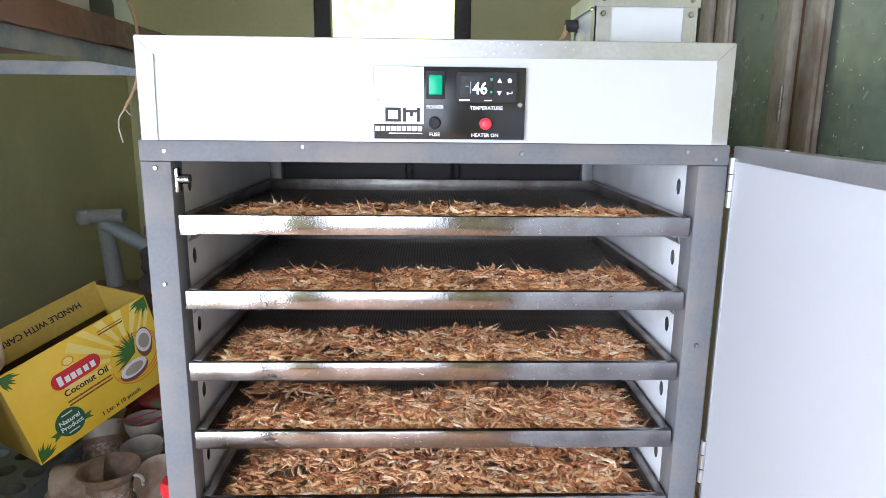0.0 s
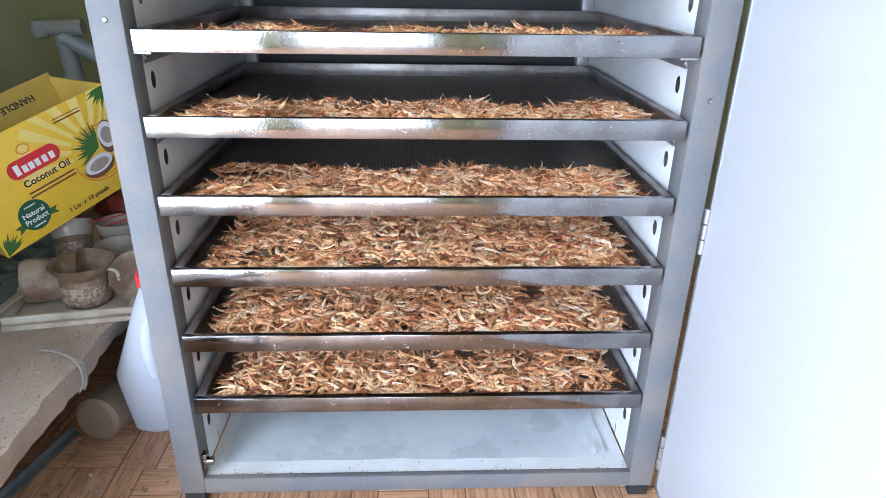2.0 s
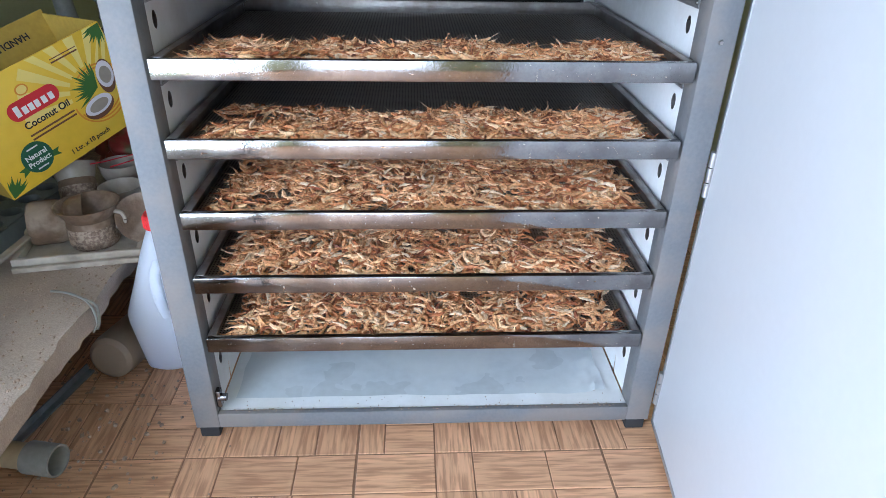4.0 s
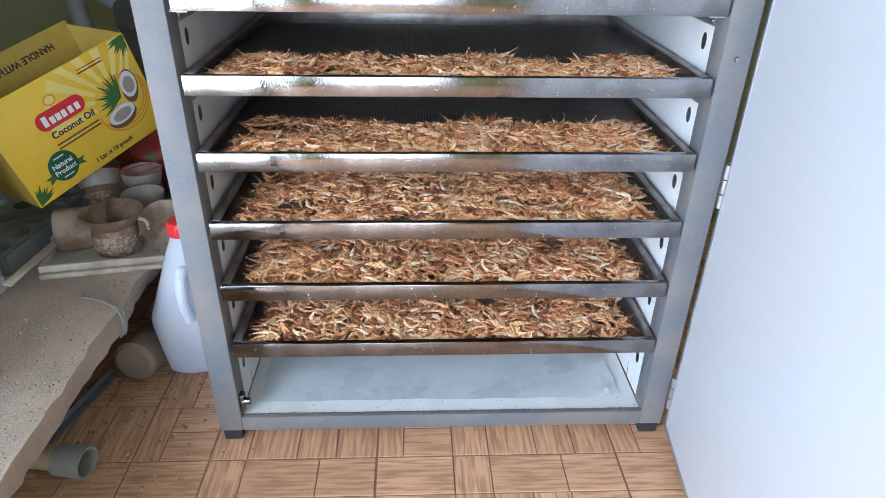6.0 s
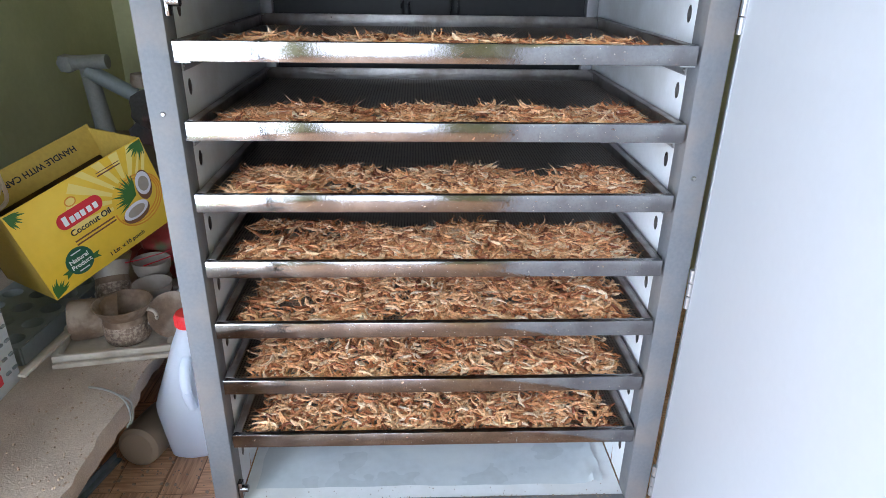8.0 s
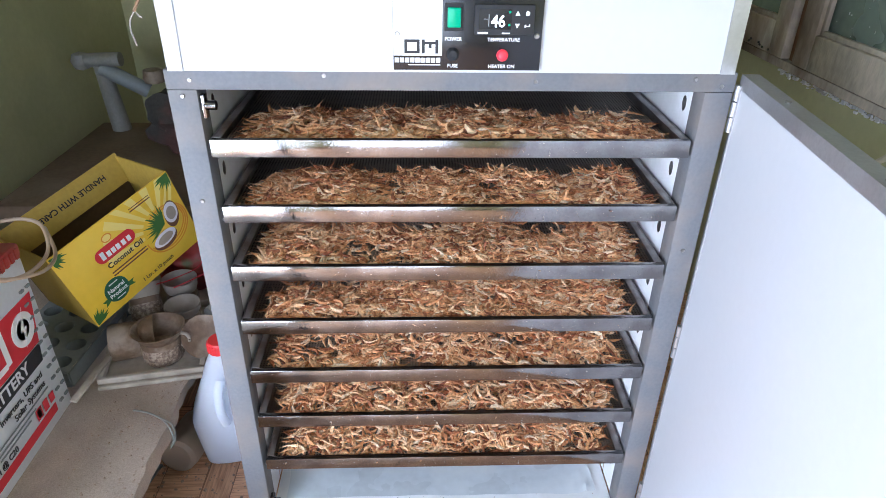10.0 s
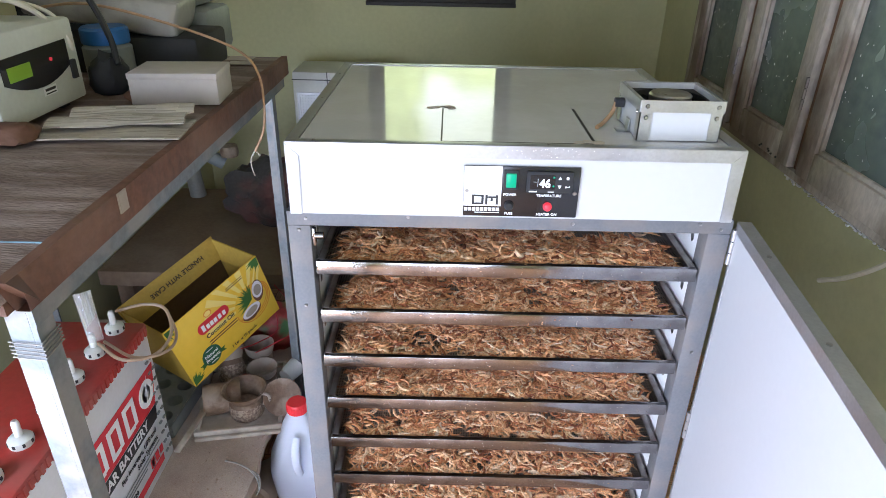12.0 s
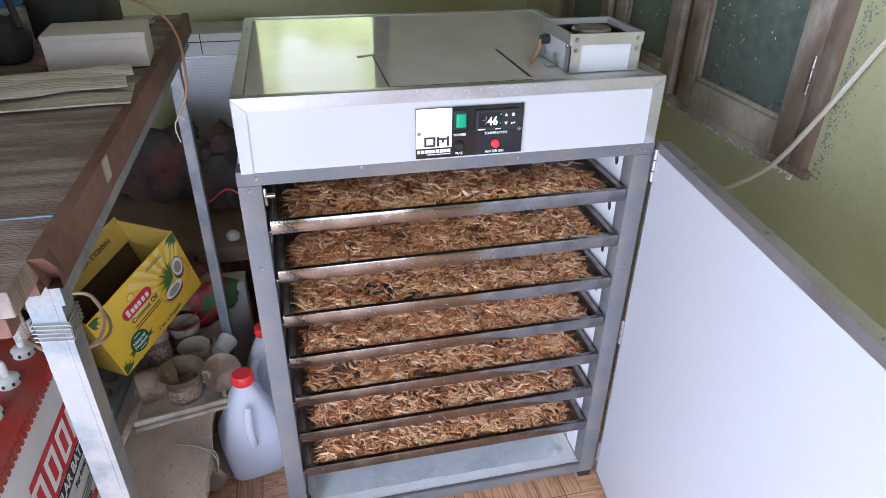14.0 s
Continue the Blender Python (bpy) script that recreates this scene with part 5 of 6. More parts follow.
    for a in (-0.185, -0.125, -0.065, -0.005):
        slabs("white_slab", [(a, a + 0.012, 0.177, 0.243), (a + 0.012, a + 0.045, 0.232, 0.243), (a + 0.033, a + 0.045, 0.180, 0.232)] + ([(a + 0.012, a + 0.033, 0.177, 0.187)] if a > -0.13 else []), "print_white")
    bm = lathe([(0.030, 0.0), (0.030, 0.0012), (0.018, 0.0012), (0.018, 0.0)], 28)
    bmesh.ops.transform(bm, matrix=F @ Matrix.Translation((0.088, -0.0008, z0 + 0.210)) @ Matrix.Rotation(radians(90), 4, "X"), verts=bm.verts)
    part("white_ring", bm, "print_white", b)
    flat("flash", [(0.082, z0 + 0.178), (0.098, z0 + 0.212), (0.090, z0 + 0.212), (0.100, z0 + 0.246), (0.080, z0 + 0.208), (0.088, z0 + 0.208)], "print_white", 0.0022)
    def word(body, y, z, size, mat="ink", bold=0.0):
        text_part("lettering", body, size, mat, b, F @ Matrix.Translation((y, -0.0009, z0 + z)), bold=bold)
    word("TUBULAR BATTERY", -0.190, 0.138, 0.0295, "print_white", 0.0006)
    word("For Inverters, UPS and", -0.060, 0.108, 0.0165, bold=0.0002)
    word("Solar Systems", 0.000, 0.089, 0.0165, bold=0.0002)
    word("150AH @ C20", -0.110, 0.046, 0.0150, bold=0.0003)
    slabs("small_print", [(-0.06, 0.095, 0.079, 0.082), (-0.06, 0.05, 0.070, 0.073), (-0.06, 0.03, 0.062, 0.065)], "plastic_grey")
    slabs("approval_mark", [(0.045, 0.062, 0.046, 0.068), (0.068, 0.082, 0.046, 0.068), (0.088, 0.102, 0.048, 0.066)], "red")
    slabs("approval_field", [(0.048, 0.059, 0.0485, 0.0655)], "print_white")
    # raised ticks up the far edge of the case
    for k in range(10):
        z = z0 + 0.030 + k * 0.026
        for y in (y1 - 0.030, y1 - 0.012):
            part("case_tick", boxes((x1 - 0.001, x1 + 0.0035, y - 0.005, y + 0.005, z, z + 0.004)), "plastic_grey", b)


battery()


def oil_carton():
    w, h, d, t = 0.280, 0.183, 0.172, 0.003
    R = Matrix.Rotation(radians(56.1), 4, "Z") @ Matrix.Rotation(radians(-0.9), 4, "X") @ Matrix.Rotation(radians(-16.2), 4, "Y")
    b = thing("oil_carton", "open yellow coconut oil carton lying tilted on the clutter", "carton", at=Matrix.Translation((-0.675, 0.253, 0.307)) @ R)
    front = part("front_panel", boxes((0, w, 0, t, 0, h), bevel=0.0008), "yellow", b, "glossy yellow printed panel")
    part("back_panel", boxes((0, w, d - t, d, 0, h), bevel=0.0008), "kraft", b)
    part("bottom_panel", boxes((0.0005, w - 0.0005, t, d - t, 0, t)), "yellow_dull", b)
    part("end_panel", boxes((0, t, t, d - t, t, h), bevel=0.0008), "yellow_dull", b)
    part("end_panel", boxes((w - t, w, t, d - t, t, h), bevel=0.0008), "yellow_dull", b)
    fl = bmesh.new()
    box(fl, -0.004, w, -0.003, 0.0, -0.062, 0.0, 0.0005, Matrix.Translation((0, d - 0.004, h + 0.006)) @ Matrix.Rotation(radians(-24), 4, "X"))
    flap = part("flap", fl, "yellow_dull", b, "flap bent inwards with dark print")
    m = Matrix.Translation((0, d - 0.0075, h + 0.006)) @ Matrix.Rotation(radians(-24), 4, "X")
    text_part("lettering", "HANDLE WITH CARE", 0.0165, "ink", flap, m @ Matrix.Translation((w - 0.050, -0.0005, -0.022)) @ Matrix.Rotation(radians(180), 4, "Y"), bold=0.0003)
    sf = bmesh.new()
    box(sf, -0.055, 0.0, 0.004, d - 0.008, -0.001, 0.001, 0, Matrix.Translation((w - 0.003, 0, h)) @ Matrix.Rotation(radians(-78), 4, "Y"))
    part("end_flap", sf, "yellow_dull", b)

    def shape(name, pts, mat, off=0.0006):
        bm = bmesh.new()
        poly(bm, pts)
        return part(name, solid(bm, -off, 0.0004), mat, front)

    def ell(cx, cz, rx, rz, turn=0.0, n=26, a0=0.0, a1=360.0):
        ct, st = math.cos(radians(turn)), math.sin(radians(turn))
        out = []
        for k in range(n + (0 if a1 - a0 >= 360 else 1)):
            a = radians(a0 + (a1 - a0) * k / n)
            p, q = rx * math.cos(a), rz * math.sin(a)
            out.append((cx + p * ct - q * st, cz + p * st + q * ct))
        return out
    # pale rays behind the fruit
    for k in range(9):
        a = radians(38 + k * 17)
        e = radians(4.2)
        c0 = (0.215, 0.085)
        r0, r1 = 0.045, 0.13
        pts = [(c0[0] + r0 * math.cos(a - e), c0[1] + r0 * math.sin(a - e)), (c0[0] + r1 * math.cos(a - e), c0[1] + r1 * math.sin(a - e)), (c0[0] + r1 * math.cos(a + e), c0[1] + r1 * math.sin(a + e)), (c0[0] + r0 * math.cos(a + e), c0[1] + r0 * math.sin(a + e))]
        pts = [(min(max(x, 0.001), w - 0.001), min(max(z, 0.001), h - 0.001)) for x, z in pts]
        shape("pale_ray", pts, "pale_ray", 0.0003)
    # brand plate, with the name as plain bars
    shape("red_plate", ell(0.082, 0.1190, 0.014, 0.0155, 0, 10, 90, 270) + ell(0.145, 0.1190, 0.014, 0.0155, 0, 10, -90, 90), "red", 0.0006)
    for k, (x, hh) in enumerate(((0.079, 0.018), (0.0915, 0.012), (0.1025, 0.012), (0.1135, 0.012), (0.1265, 0.012), (0.1395, 0.012))):
        ww = 0.0085
        shape("name_bar", [(x, 0.1100), (x + ww, 0.1100), (x + ww, 0.1100 + hh), (x, 0.1100 + hh)], "print_white", 0.0011)
    shape("emblem", ell(0.108, 0.146, 0.011, 0.009), "oil", 0.0006)
    shape("emblem_field", ell(0.108, 0.146, 0.0085, 0.0066), "pale_ray", 0.0009)
    text_part("lettering", "Coconut Oil", 0.0165, "ink", front, Matrix.Translation((0.080, -0.0006, 0.0865)), bold=0.0003)
    text_part("lettering", "1 Ltr. x 10 pouch", 0.0115, "ink", front, Matrix.Translation((0.122, -0.0006, 0.0115)), bold=0.0002)
    for z, a, c2 in ((0.0735, 0.080, 0.165), (0.0665, 0.080, 0.165)):
        shape("small_print", [(a, z), (c2, z), (c2, z + 0.003), (a, z + 0.003)], "coco_brown", 0.0005)
    shape("small_print", [(0.172, 0.158), (0.222, 0.158), (0.222, 0.1605), (0.172, 0.1605)], "coco_brown", 0.0006)
    shape("small_print", [(0.172, 0.164), (0.222, 0.164), (0.222, 0.1655), (0.172, 0.1655)], "coco_brown", 0.0006)
    # green seal
    shape("green_seal", ell(0.070, 0.041, 0.0265, 0.0265), "seal_green", 0.0006)
    for body, z in (("Natural", 0.0420), ("Product", 0.0300)):
        text_part("lettering", body, 0.0125, "print_white", front, Matrix.Translation((0.070, -0.0011, z)), align="CENTER", bold=0.0002)
    for z in (0.0575, 0.0215):
        shape("seal_print", [(0.060, z), (0.080, z), (0.080, z + 0.0022), (0.060, z + 0.0022)], "coco_white", 0.0011)
    shape("ribbon", [(0.091, 0.028), (0.108, 0.024), (0.103, 0.031), (0.109, 0.037), (0.094, 0.037)], "leaf", 0.0004)
    shape("ribbon", [(0.050, 0.028), (0.034, 0.022), (0.038, 0.030), (0.031, 0.035), (0.047, 0.037)], "leaf", 0.0004)
    # palm fronds
    def frond(cx, cz, a0, a1, r, n, name="palm_leaf"):
        bm = bmesh.new()
        for k in range(n):
            a = radians(a0 + (a1 - a0) * k / (n - 1))
            e = 0.0022 / r
            rr = r * (0.85 + 0.15 * math.sin(k * 2.3))
            pts = [(cx, cz), (cx + 0.6 * rr * math.cos(a - 2 * e), cz + 0.6 * rr * math.sin(a - 2 * e)), (cx + rr * math.cos(a), cz + rr * math.sin(a)), (cx + 0.6 * rr * math.cos(a + 2 * e), cz + 0.6 * rr * math.sin(a + 2 * e))]
            pts = [(min(max(x, 0.001), w - 0.001), min(max(z, 0.001), h - 0.001)) for x, z in pts]
            poly(bm, pts, 0.0005 + 0.00001 * k)
        part(name, bm, "leaf", front)
    frond(0.222, 0.088, 80, 200, 0.052, 15)
    frond(0.002, 0.002, 20, 80, 0.040, 9)
    frond(0.278, 0.181, 190, 262, 0.042, 9)
    frond(0.002, 0.181, -75, -10, 0.036, 8)
    # coconut halves and the splash of oil
    for k in range(3):
        bm = bmesh.new()
        outer = ell(0.222, 0.078, 0.048 + 0.004 * k, 0.036 + 0.006 * k, 20, 30, 200 - 20 * k, 420 + 20 * k)
        inner = ell(0.222, 0.078, 0.045 + 0.004 * k, 0.033 + 0.006 * k, 20, 30, 200 - 20 * k, 420 + 20 * k)
        for i in range(len(outer) - 1):
            q = [outer[i], outer[i + 1], inner[i + 1], inner[i]]
            poly(bm, [(min(x, w - 0.001), z) for x, z in q], 0.00045)
        part("oil_splash", bm, "oil", front)
    for cx, cz, rx, rz, turn in ((0.208, 0.058, 0.030, 0.019, 6), (0.245, 0.098, 0.017, 0.030, -12)):
        shape("coconut_husk", ell(cx, cz, rx, rz, turn), "coco_brown", 0.0010)
        shape("coconut_flesh", ell(cx, cz + 0.004, rx * 0.94, rz * 0.78, turn), "coco_white", 0.0014)
        shape("coconut_hollow", ell(cx, cz + 0.003, rx * 0.66, rz * 0.50, turn), "clay_in", 0.0018)


oil_carton()


def holed_block():
    """A grey moulded sheet with round wells, leaning under the carton."""
    b = thing("seedling_tray", "dusty grey moulded tray with round wells, under the carton", "tray")
    bm = bmesh.new()
    nx, ny, s = 3, 6, 0.056
    n = 16
    for i in range(nx):
        for j in range(ny):
            cx, cy = (i + 0.5) * s, (j + 0.5) * s
            top = [bm.verts.new((cx + 0.019 * math.cos(2 * math.pi * k / n), cy + 0.019 * math.sin(2 * math.pi * k / n), 0.035)) for k in range(n)]
            low = [bm.verts.new((cx + 0.014 * math.cos(2 * math.pi * k / n), cy + 0.014 * math.sin(2 * math.pi * k / n), 0.004)) for k in range(n)]
            out = []
            for k in range(n):
                a = 2 * math.pi * k / n
                q = (s / 2) / max(abs(math.cos(a)), abs(math.sin(a)))
                out.append(bm.verts.new((cx + q * math.cos(a), cy + q * math.sin(a), 0.035)))
            for k in range(n):
                e = (k + 1) % n
                bm.faces.new((top[k], top[e], out[e], out[k]))
                bm.faces.new((low[k], low[e], top[e], top[k]))
            bm.faces.new(low)
    bmesh.ops.remove_doubles(bm, verts=bm.verts, dist=1e-4)
    part("moulding", bm, "plastic_grey", b)
    part("skirt", boxes((-0.003, 0.0, 0, ny * s, 0.0, 0.034), (nx * s, nx * s + 0.003, 0, ny * s, 0.0, 0.034), (0, nx * s, -0.003, 0.0, 0.0, 0.034), (0, nx * s, ny * s, ny * s + 0.003, 0.0, 0.034)), "plastic_grey", b)
    b.matrix_basis = pose(-0.885, 0.195, SZ + 0.002, 0, 0, -4)


holed_block()


def pottery():
    t = thing("plastic_tray", "dirty beige plastic tray holding pots, on the bench", "tray")
    # local frame: front left corner at the origin, x along the front edge
    L, B = 0.190, 0.235
    part("base", boxes((0.004, L - 0.004, 0.004, B - 0.004, 0.002, 0.006), bevel=0.001), "tray_plastic", t)
    for spec in ((-0.004, L + 0.004, -0.006, 0.003, 0.0062, 0.020), (-0.004, L + 0.004, B - 0.003, B + 0.006, 0.0062, 0.020), (-0.004, 0.006, 0.003, B - 0.003, 0.0062, 0.020), (L - 0.006, L + 0.004, 0.003, B - 0.003, 0.0062, 0.020)):
        part("rim", boxes(spec, bevel=0.002), "tray_plastic", t)
    part("front_lip", boxes((-0.002, L + 0.002, -0.016, -0.0065, 0.0, 0.009), bevel=0.002), "tray_plastic", t)
    t.matrix_basis = pose(-0.664, 0.186, SZ, 0, 0, 10.5)
    zf = SZ + 0.008

    def pot(name, label, m, flare, body, hgt, mats, handle=False):
        p = thing(name, label, "pot", "stoneware pots")
        part("body", lathe([(0.0, 0.0), (body * 0.92, 0.0), (body, 0.006), (body, hgt * 0.50), (body * 0.97, hgt * 0.52)], 32, capped=False), mats[0], p, "speckled body")
        part("band", lathe([(body * 0.985, hgt * 0.50), (body * 0.97, hgt * 0.54), (body * 0.93, hgt * 0.66), (body * 0.91, hgt * 0.66)], 32, capped=False), "clay", p)
        part("collar", lathe([(body * 0.92, hgt * 0.66), (body * 1.05, hgt * 0.78), (flare, hgt), (flare * 0.95, hgt), (body * 0.95, hgt * 0.78), (body * 0.80, hgt * 0.62), (body * 0.74, hgt * 0.42), (body * 0.4, hgt * 0.36), (0.0, hgt * 0.35)], 32, capped=False), mats[1], p, "flared rim")
        if handle:
            part("handle", tube([(body * 0.9, 0, hgt * 0.80), (body + 0.014, 0, hgt * 0.74), (body + 0.016, 0, hgt * 0.52), (body * 0.98, 0, hgt * 0.38)], 0.0035), "clay_in", p)
        p.matrix_basis = m
        return p
    pot("stoneware_pot", "speckled brown stoneware pot with a wide flared rim", pose(-0.568, 0.266, zf), 0.052, 0.040, 0.074, ("clay_speck", "clay"), True)
    pot("stoneware_pot", "tipped brown stoneware pot lying on its side", pose(-0.668, 0.262, zf + 0.036, -92, 0, -70), 0.044, 0.038, 0.085, ("clay", "clay"))
    pot("stoneware_mug", "speckled mug with a pale glazed inside", pose(-0.630, 0.365, zf + 0.014, -30, 0, 25), 0.038, 0.033, 0.085, ("clay_speck", "clay_in"))
    pot("stoneware_mug", "speckled mug with a pale glazed inside", pose(-0.552, 0.362, zf), 0.038, 0.034, 0.064, ("clay_speck", "clay_in"))
    pot("stoneware_mug", "speckled mug with a pale glazed inside", pose(-0.580, 0.440, SZ + 0.001), 0.038, 0.034, 0.086, ("clay_speck", "clay_in"))
    lid = thing("stoneware_saucer", "shallow brown stoneware saucer leaning on the pots", "saucer")
    part("dish", lathe([(0.0, 0.0), (0.030, 0.0), (0.044, 0.010), (0.045, 0.013), (0.040, 0.012), (0.028, 0.004), (0.0, 0.003)], 32), "clay", lid)
    lid.matrix_basis = pose(-0.488, 0.283, zf + 0.034, 50, 0, 32)
    s = thing("wooden_spoon", "dirty pale wooden spoon lying across the tray", "spoon")
    part("bowl", lathe([(0.0, 0.0), (0.014, 0.002), (0.020, 0.008), (0.018, 0.008), (0.0, 0.003)], 20, None, Matrix.Diagonal((1, 1.4, 1, 1))), "tray_plastic", s)
    part("handle", box(bmesh.new(), -0.007, 0.007, -0.150, -0.020, 0.004, 0.010, 0.002), "tray_plastic", s)
    s.matrix_basis = pose(-0.655, 0.262, zf + 0.022, 4, 0, -9)
    c = thing("white_cup", "small white plastic cup behind the pots", "cup")
    part("wall", lathe([(0.0, 0.0), (0.020, 0.0), (0.024, 0.045), (0.022, 0.045), (0.018, 0.004), (0.0, 0.004)], 24), "plastic_white", c)
    c.matrix_basis = pose(-0.500, 0.372, zf + 0.024, 0, 80, 60)
    # printed red bag and red string behind the pots
    g = thing("printed_bag", "crumpled red and green printed plastic bag", "bag")
    bm = bmesh.new()
    bmesh.ops.create_icosphere(bm, subdivisions=4, radius=1.0)
    for v in bm.verts:
        q = 1 + 0.28 * noise.noise(v.co * 2.2) + 0.10 * noise.noise(v.co * 7)
        v.co = Vector((v.co.x * 0.10, v.co.y * 0.05, max(v.co.z, -0.75) * 0.075)) * q
    for f in bm.faces:
        f.smooth = True
    part("skin", bm, "bag_red", g)
    g.matrix_basis = pose(-0.560, 0.560, SZ + 0.064, 0, 0, 20)
    r = thing("red_string", "tangled red plastic string", "string")
    rnd = random.Random(4)
    for k in range(2):
        x, y = -0.60 + 0.05 * k, 0.44
        part("strand", tube([(x - 0.02, y - 0.05 - 0.01 * k, SZ + 0.10), (x + 0.02, y - 0.02, SZ + 0.105 + rnd.uniform(-0.01, 0.01)), (x + 0.06, y + 0.04, SZ + 0.10 + rnd.uniform(0, 0.03)), (x + 0.04, y + 0.08, SZ + 0.16), (x, y + 0.09, SZ + 0.20 + 0.01 * k)], 0.0012, 5), "cable_red", r)


pottery()


def water_can():
    M["can"] = plain("milky_plastic", (0.88, 0.92, 1.0), 0.38, transmission=0.42, ior=1.08)
    M["water"] = plain("bluish_water", (0.62, 0.68, 0.95), 0.20, transmission=0.45, ior=1.1)
    c = thing("water_can", "milky plastic can with a red cap, half full of water", "can")
    n = 32

    def section(z, rx, ry, sq):
        out = []
        for k in range(n):
            a = 2 * math.pi * k / n
            ca, sa = math.cos(a), math.sin(a)
            e = 2.0 / sq
            out.append(Vector((rx * abs(ca) ** e * (1 if ca > 0 else -1), ry * abs(sa) ** e * (1 if sa > 0 else -1), z)))
        return out

    def skin(specs):
        bm = bmesh.new()
        rings = [[bm.verts.new(p) for p in section(*s)] for s in specs]
        for a, b in zip(rings, rings[1:]):
            for k in range(n):
                bm.faces.new((a[k], a[(k + 1) % n], b[(k + 1) % n], b[k])).smooth = True
        bm.faces.new(rings[0][::-1])
        bm.faces.new(rings[-1])
        return bm
    body = skin([(0.0, 0.050, 0.046, 4), (0.014, 0.064, 0.058, 4), (0.060, 0.0695, 0.063, 4), (0.108, 0.0745, 0.067, 4), (0.122, 0.0745, 0.067, 4), (0.136, 0.069, 0.063, 4), (0.180, 0.0525, 0.050, 3.4), (0.225, 0.036, 0.037, 3), (0.248, 0.026, 0.027, 2.4), (0.258, 0.022, 0.022, 2), (0.270, 0.020, 0.020, 2)])
    part("body", body, "can", c, "milky translucent body")
    part("water", skin([(0.003, 0.048, 0.044, 4), (0.0145, 0.0615, 0.0555, 4), (0.060, 0.067, 0.0605, 4), (0.095, 0.071, 0.0635, 4)]), "water", c)
    part("handle", tube([(-0.005, -0.050, 0.222), (-0.010, -0.070, 0.205), (-0.010, -0.075, 0.165), (-0.006, -0.066, 0.130)], 0.009, 10), "can", c, "moulded handle")
    cap = lathe([(0.0235, 0.0), (0.0235, 0.020), (0.021, 0.024), (0.0, 0.025)], 28, None, Matrix.Translation((0, 0, 0.262)))
    part("cap", cap, "cap", c, "ribbed red screw cap")
    ribs = bmesh.new()
    for k in range(24):
        a = k * math.pi / 12
        box(ribs, -0.0010, 0.0010, -0.0008, 0.0008, 0.263, 0.281, m=Matrix.Translation((0.0240 * math.cos(a), 0.0240 * math.sin(a), 0)))
    part("cap_ribs", ribs, "cap", c)
    c.matrix_basis = pose(-0.432, 0.215, FZ, 0, 0, 12)
    d = copy_thing(c, pose(-0.385, 0.385, FZ, 0, 0, -20))
    d["label"] = "second milky plastic can with a red cap, behind the first"
    b = thing("glass_jar", "dusty brown glass jar lying under the bench", "jar")
    M["brownglass"] = plain("dusty_brown_glass", (0.52, 0.40, 0.30), 0.30, transmission=0.55)
    part("glass", lathe([(0.0, 0.004), (0.030, 0.0), (0.038, 0.006), (0.040, 0.020), (0.040, 0.105), (0.030, 0.125), (0.026, 0.145), (0.023, 0.145), (0.027, 0.12), (0.036, 0.10), (0.036, 0.02), (0.0, 0.012)], 32), "brownglass", b)
    b.matrix_basis = pose(-0.537, 0.145, FZ + 0.041, -98, 0, -8)
    p = thing("pvc_pipe", "cream plastic pipe with a grey coupling, on the floor", "pipe")
    part("pipe", cyl(bmesh.new(), (-0.86, 0.000, FZ + 0.027), (-0.566, -0.0567, FZ + 0.027), 0.019, n=24), "pipe", p)
    m = Matrix.Translation((-0.572, -0.0555, FZ + 0.027)) @ Vector((0.26, -0.050, 0)).normalized().to_track_quat("Z", "Y").to_matrix().to_4x4()
    part("coupling", lathe([(0.0205, 0.0), (0.0235, 0.001), (0.0235, 0.046), (0.0205, 0.046), (0.0200, 0.012), (0.0, 0.012)], 28, None, m), "pipe_grey", p, "grey socket coupling")
    part("bore", lathe([(0.0, 0.013), (0.0198, 0.013), (0.0198, 0.0135), (0.0, 0.0135)], 24, None, m), "rubber", p)
    q = thing("metal_channel", "thin grey metal channel lying under the bench", "channel")
    part("strip", box(bmesh.new(), -0.006, 0.006, -0.25, 0.25, 0.0, 0.004, m=Matrix.Translation((-0.640, -0.085, FZ + 0.002)) @ Matrix.Rotation(radians(-14), 4, "Z") @ Matrix.Rotation(radians(1), 4, "X")), "angle", q)
    part("lip", box(bmesh.new(), -0.006, -0.004, -0.25, 0.25, 0.0045, 0.016, m=Matrix.Translation((-0.640, -0.085, FZ + 0.002)) @ Matrix.Rotation(radians(-14), 4, "Z") @ Matrix.Rotation(radians(1), 4, "X")), "angle", q)


water_can()

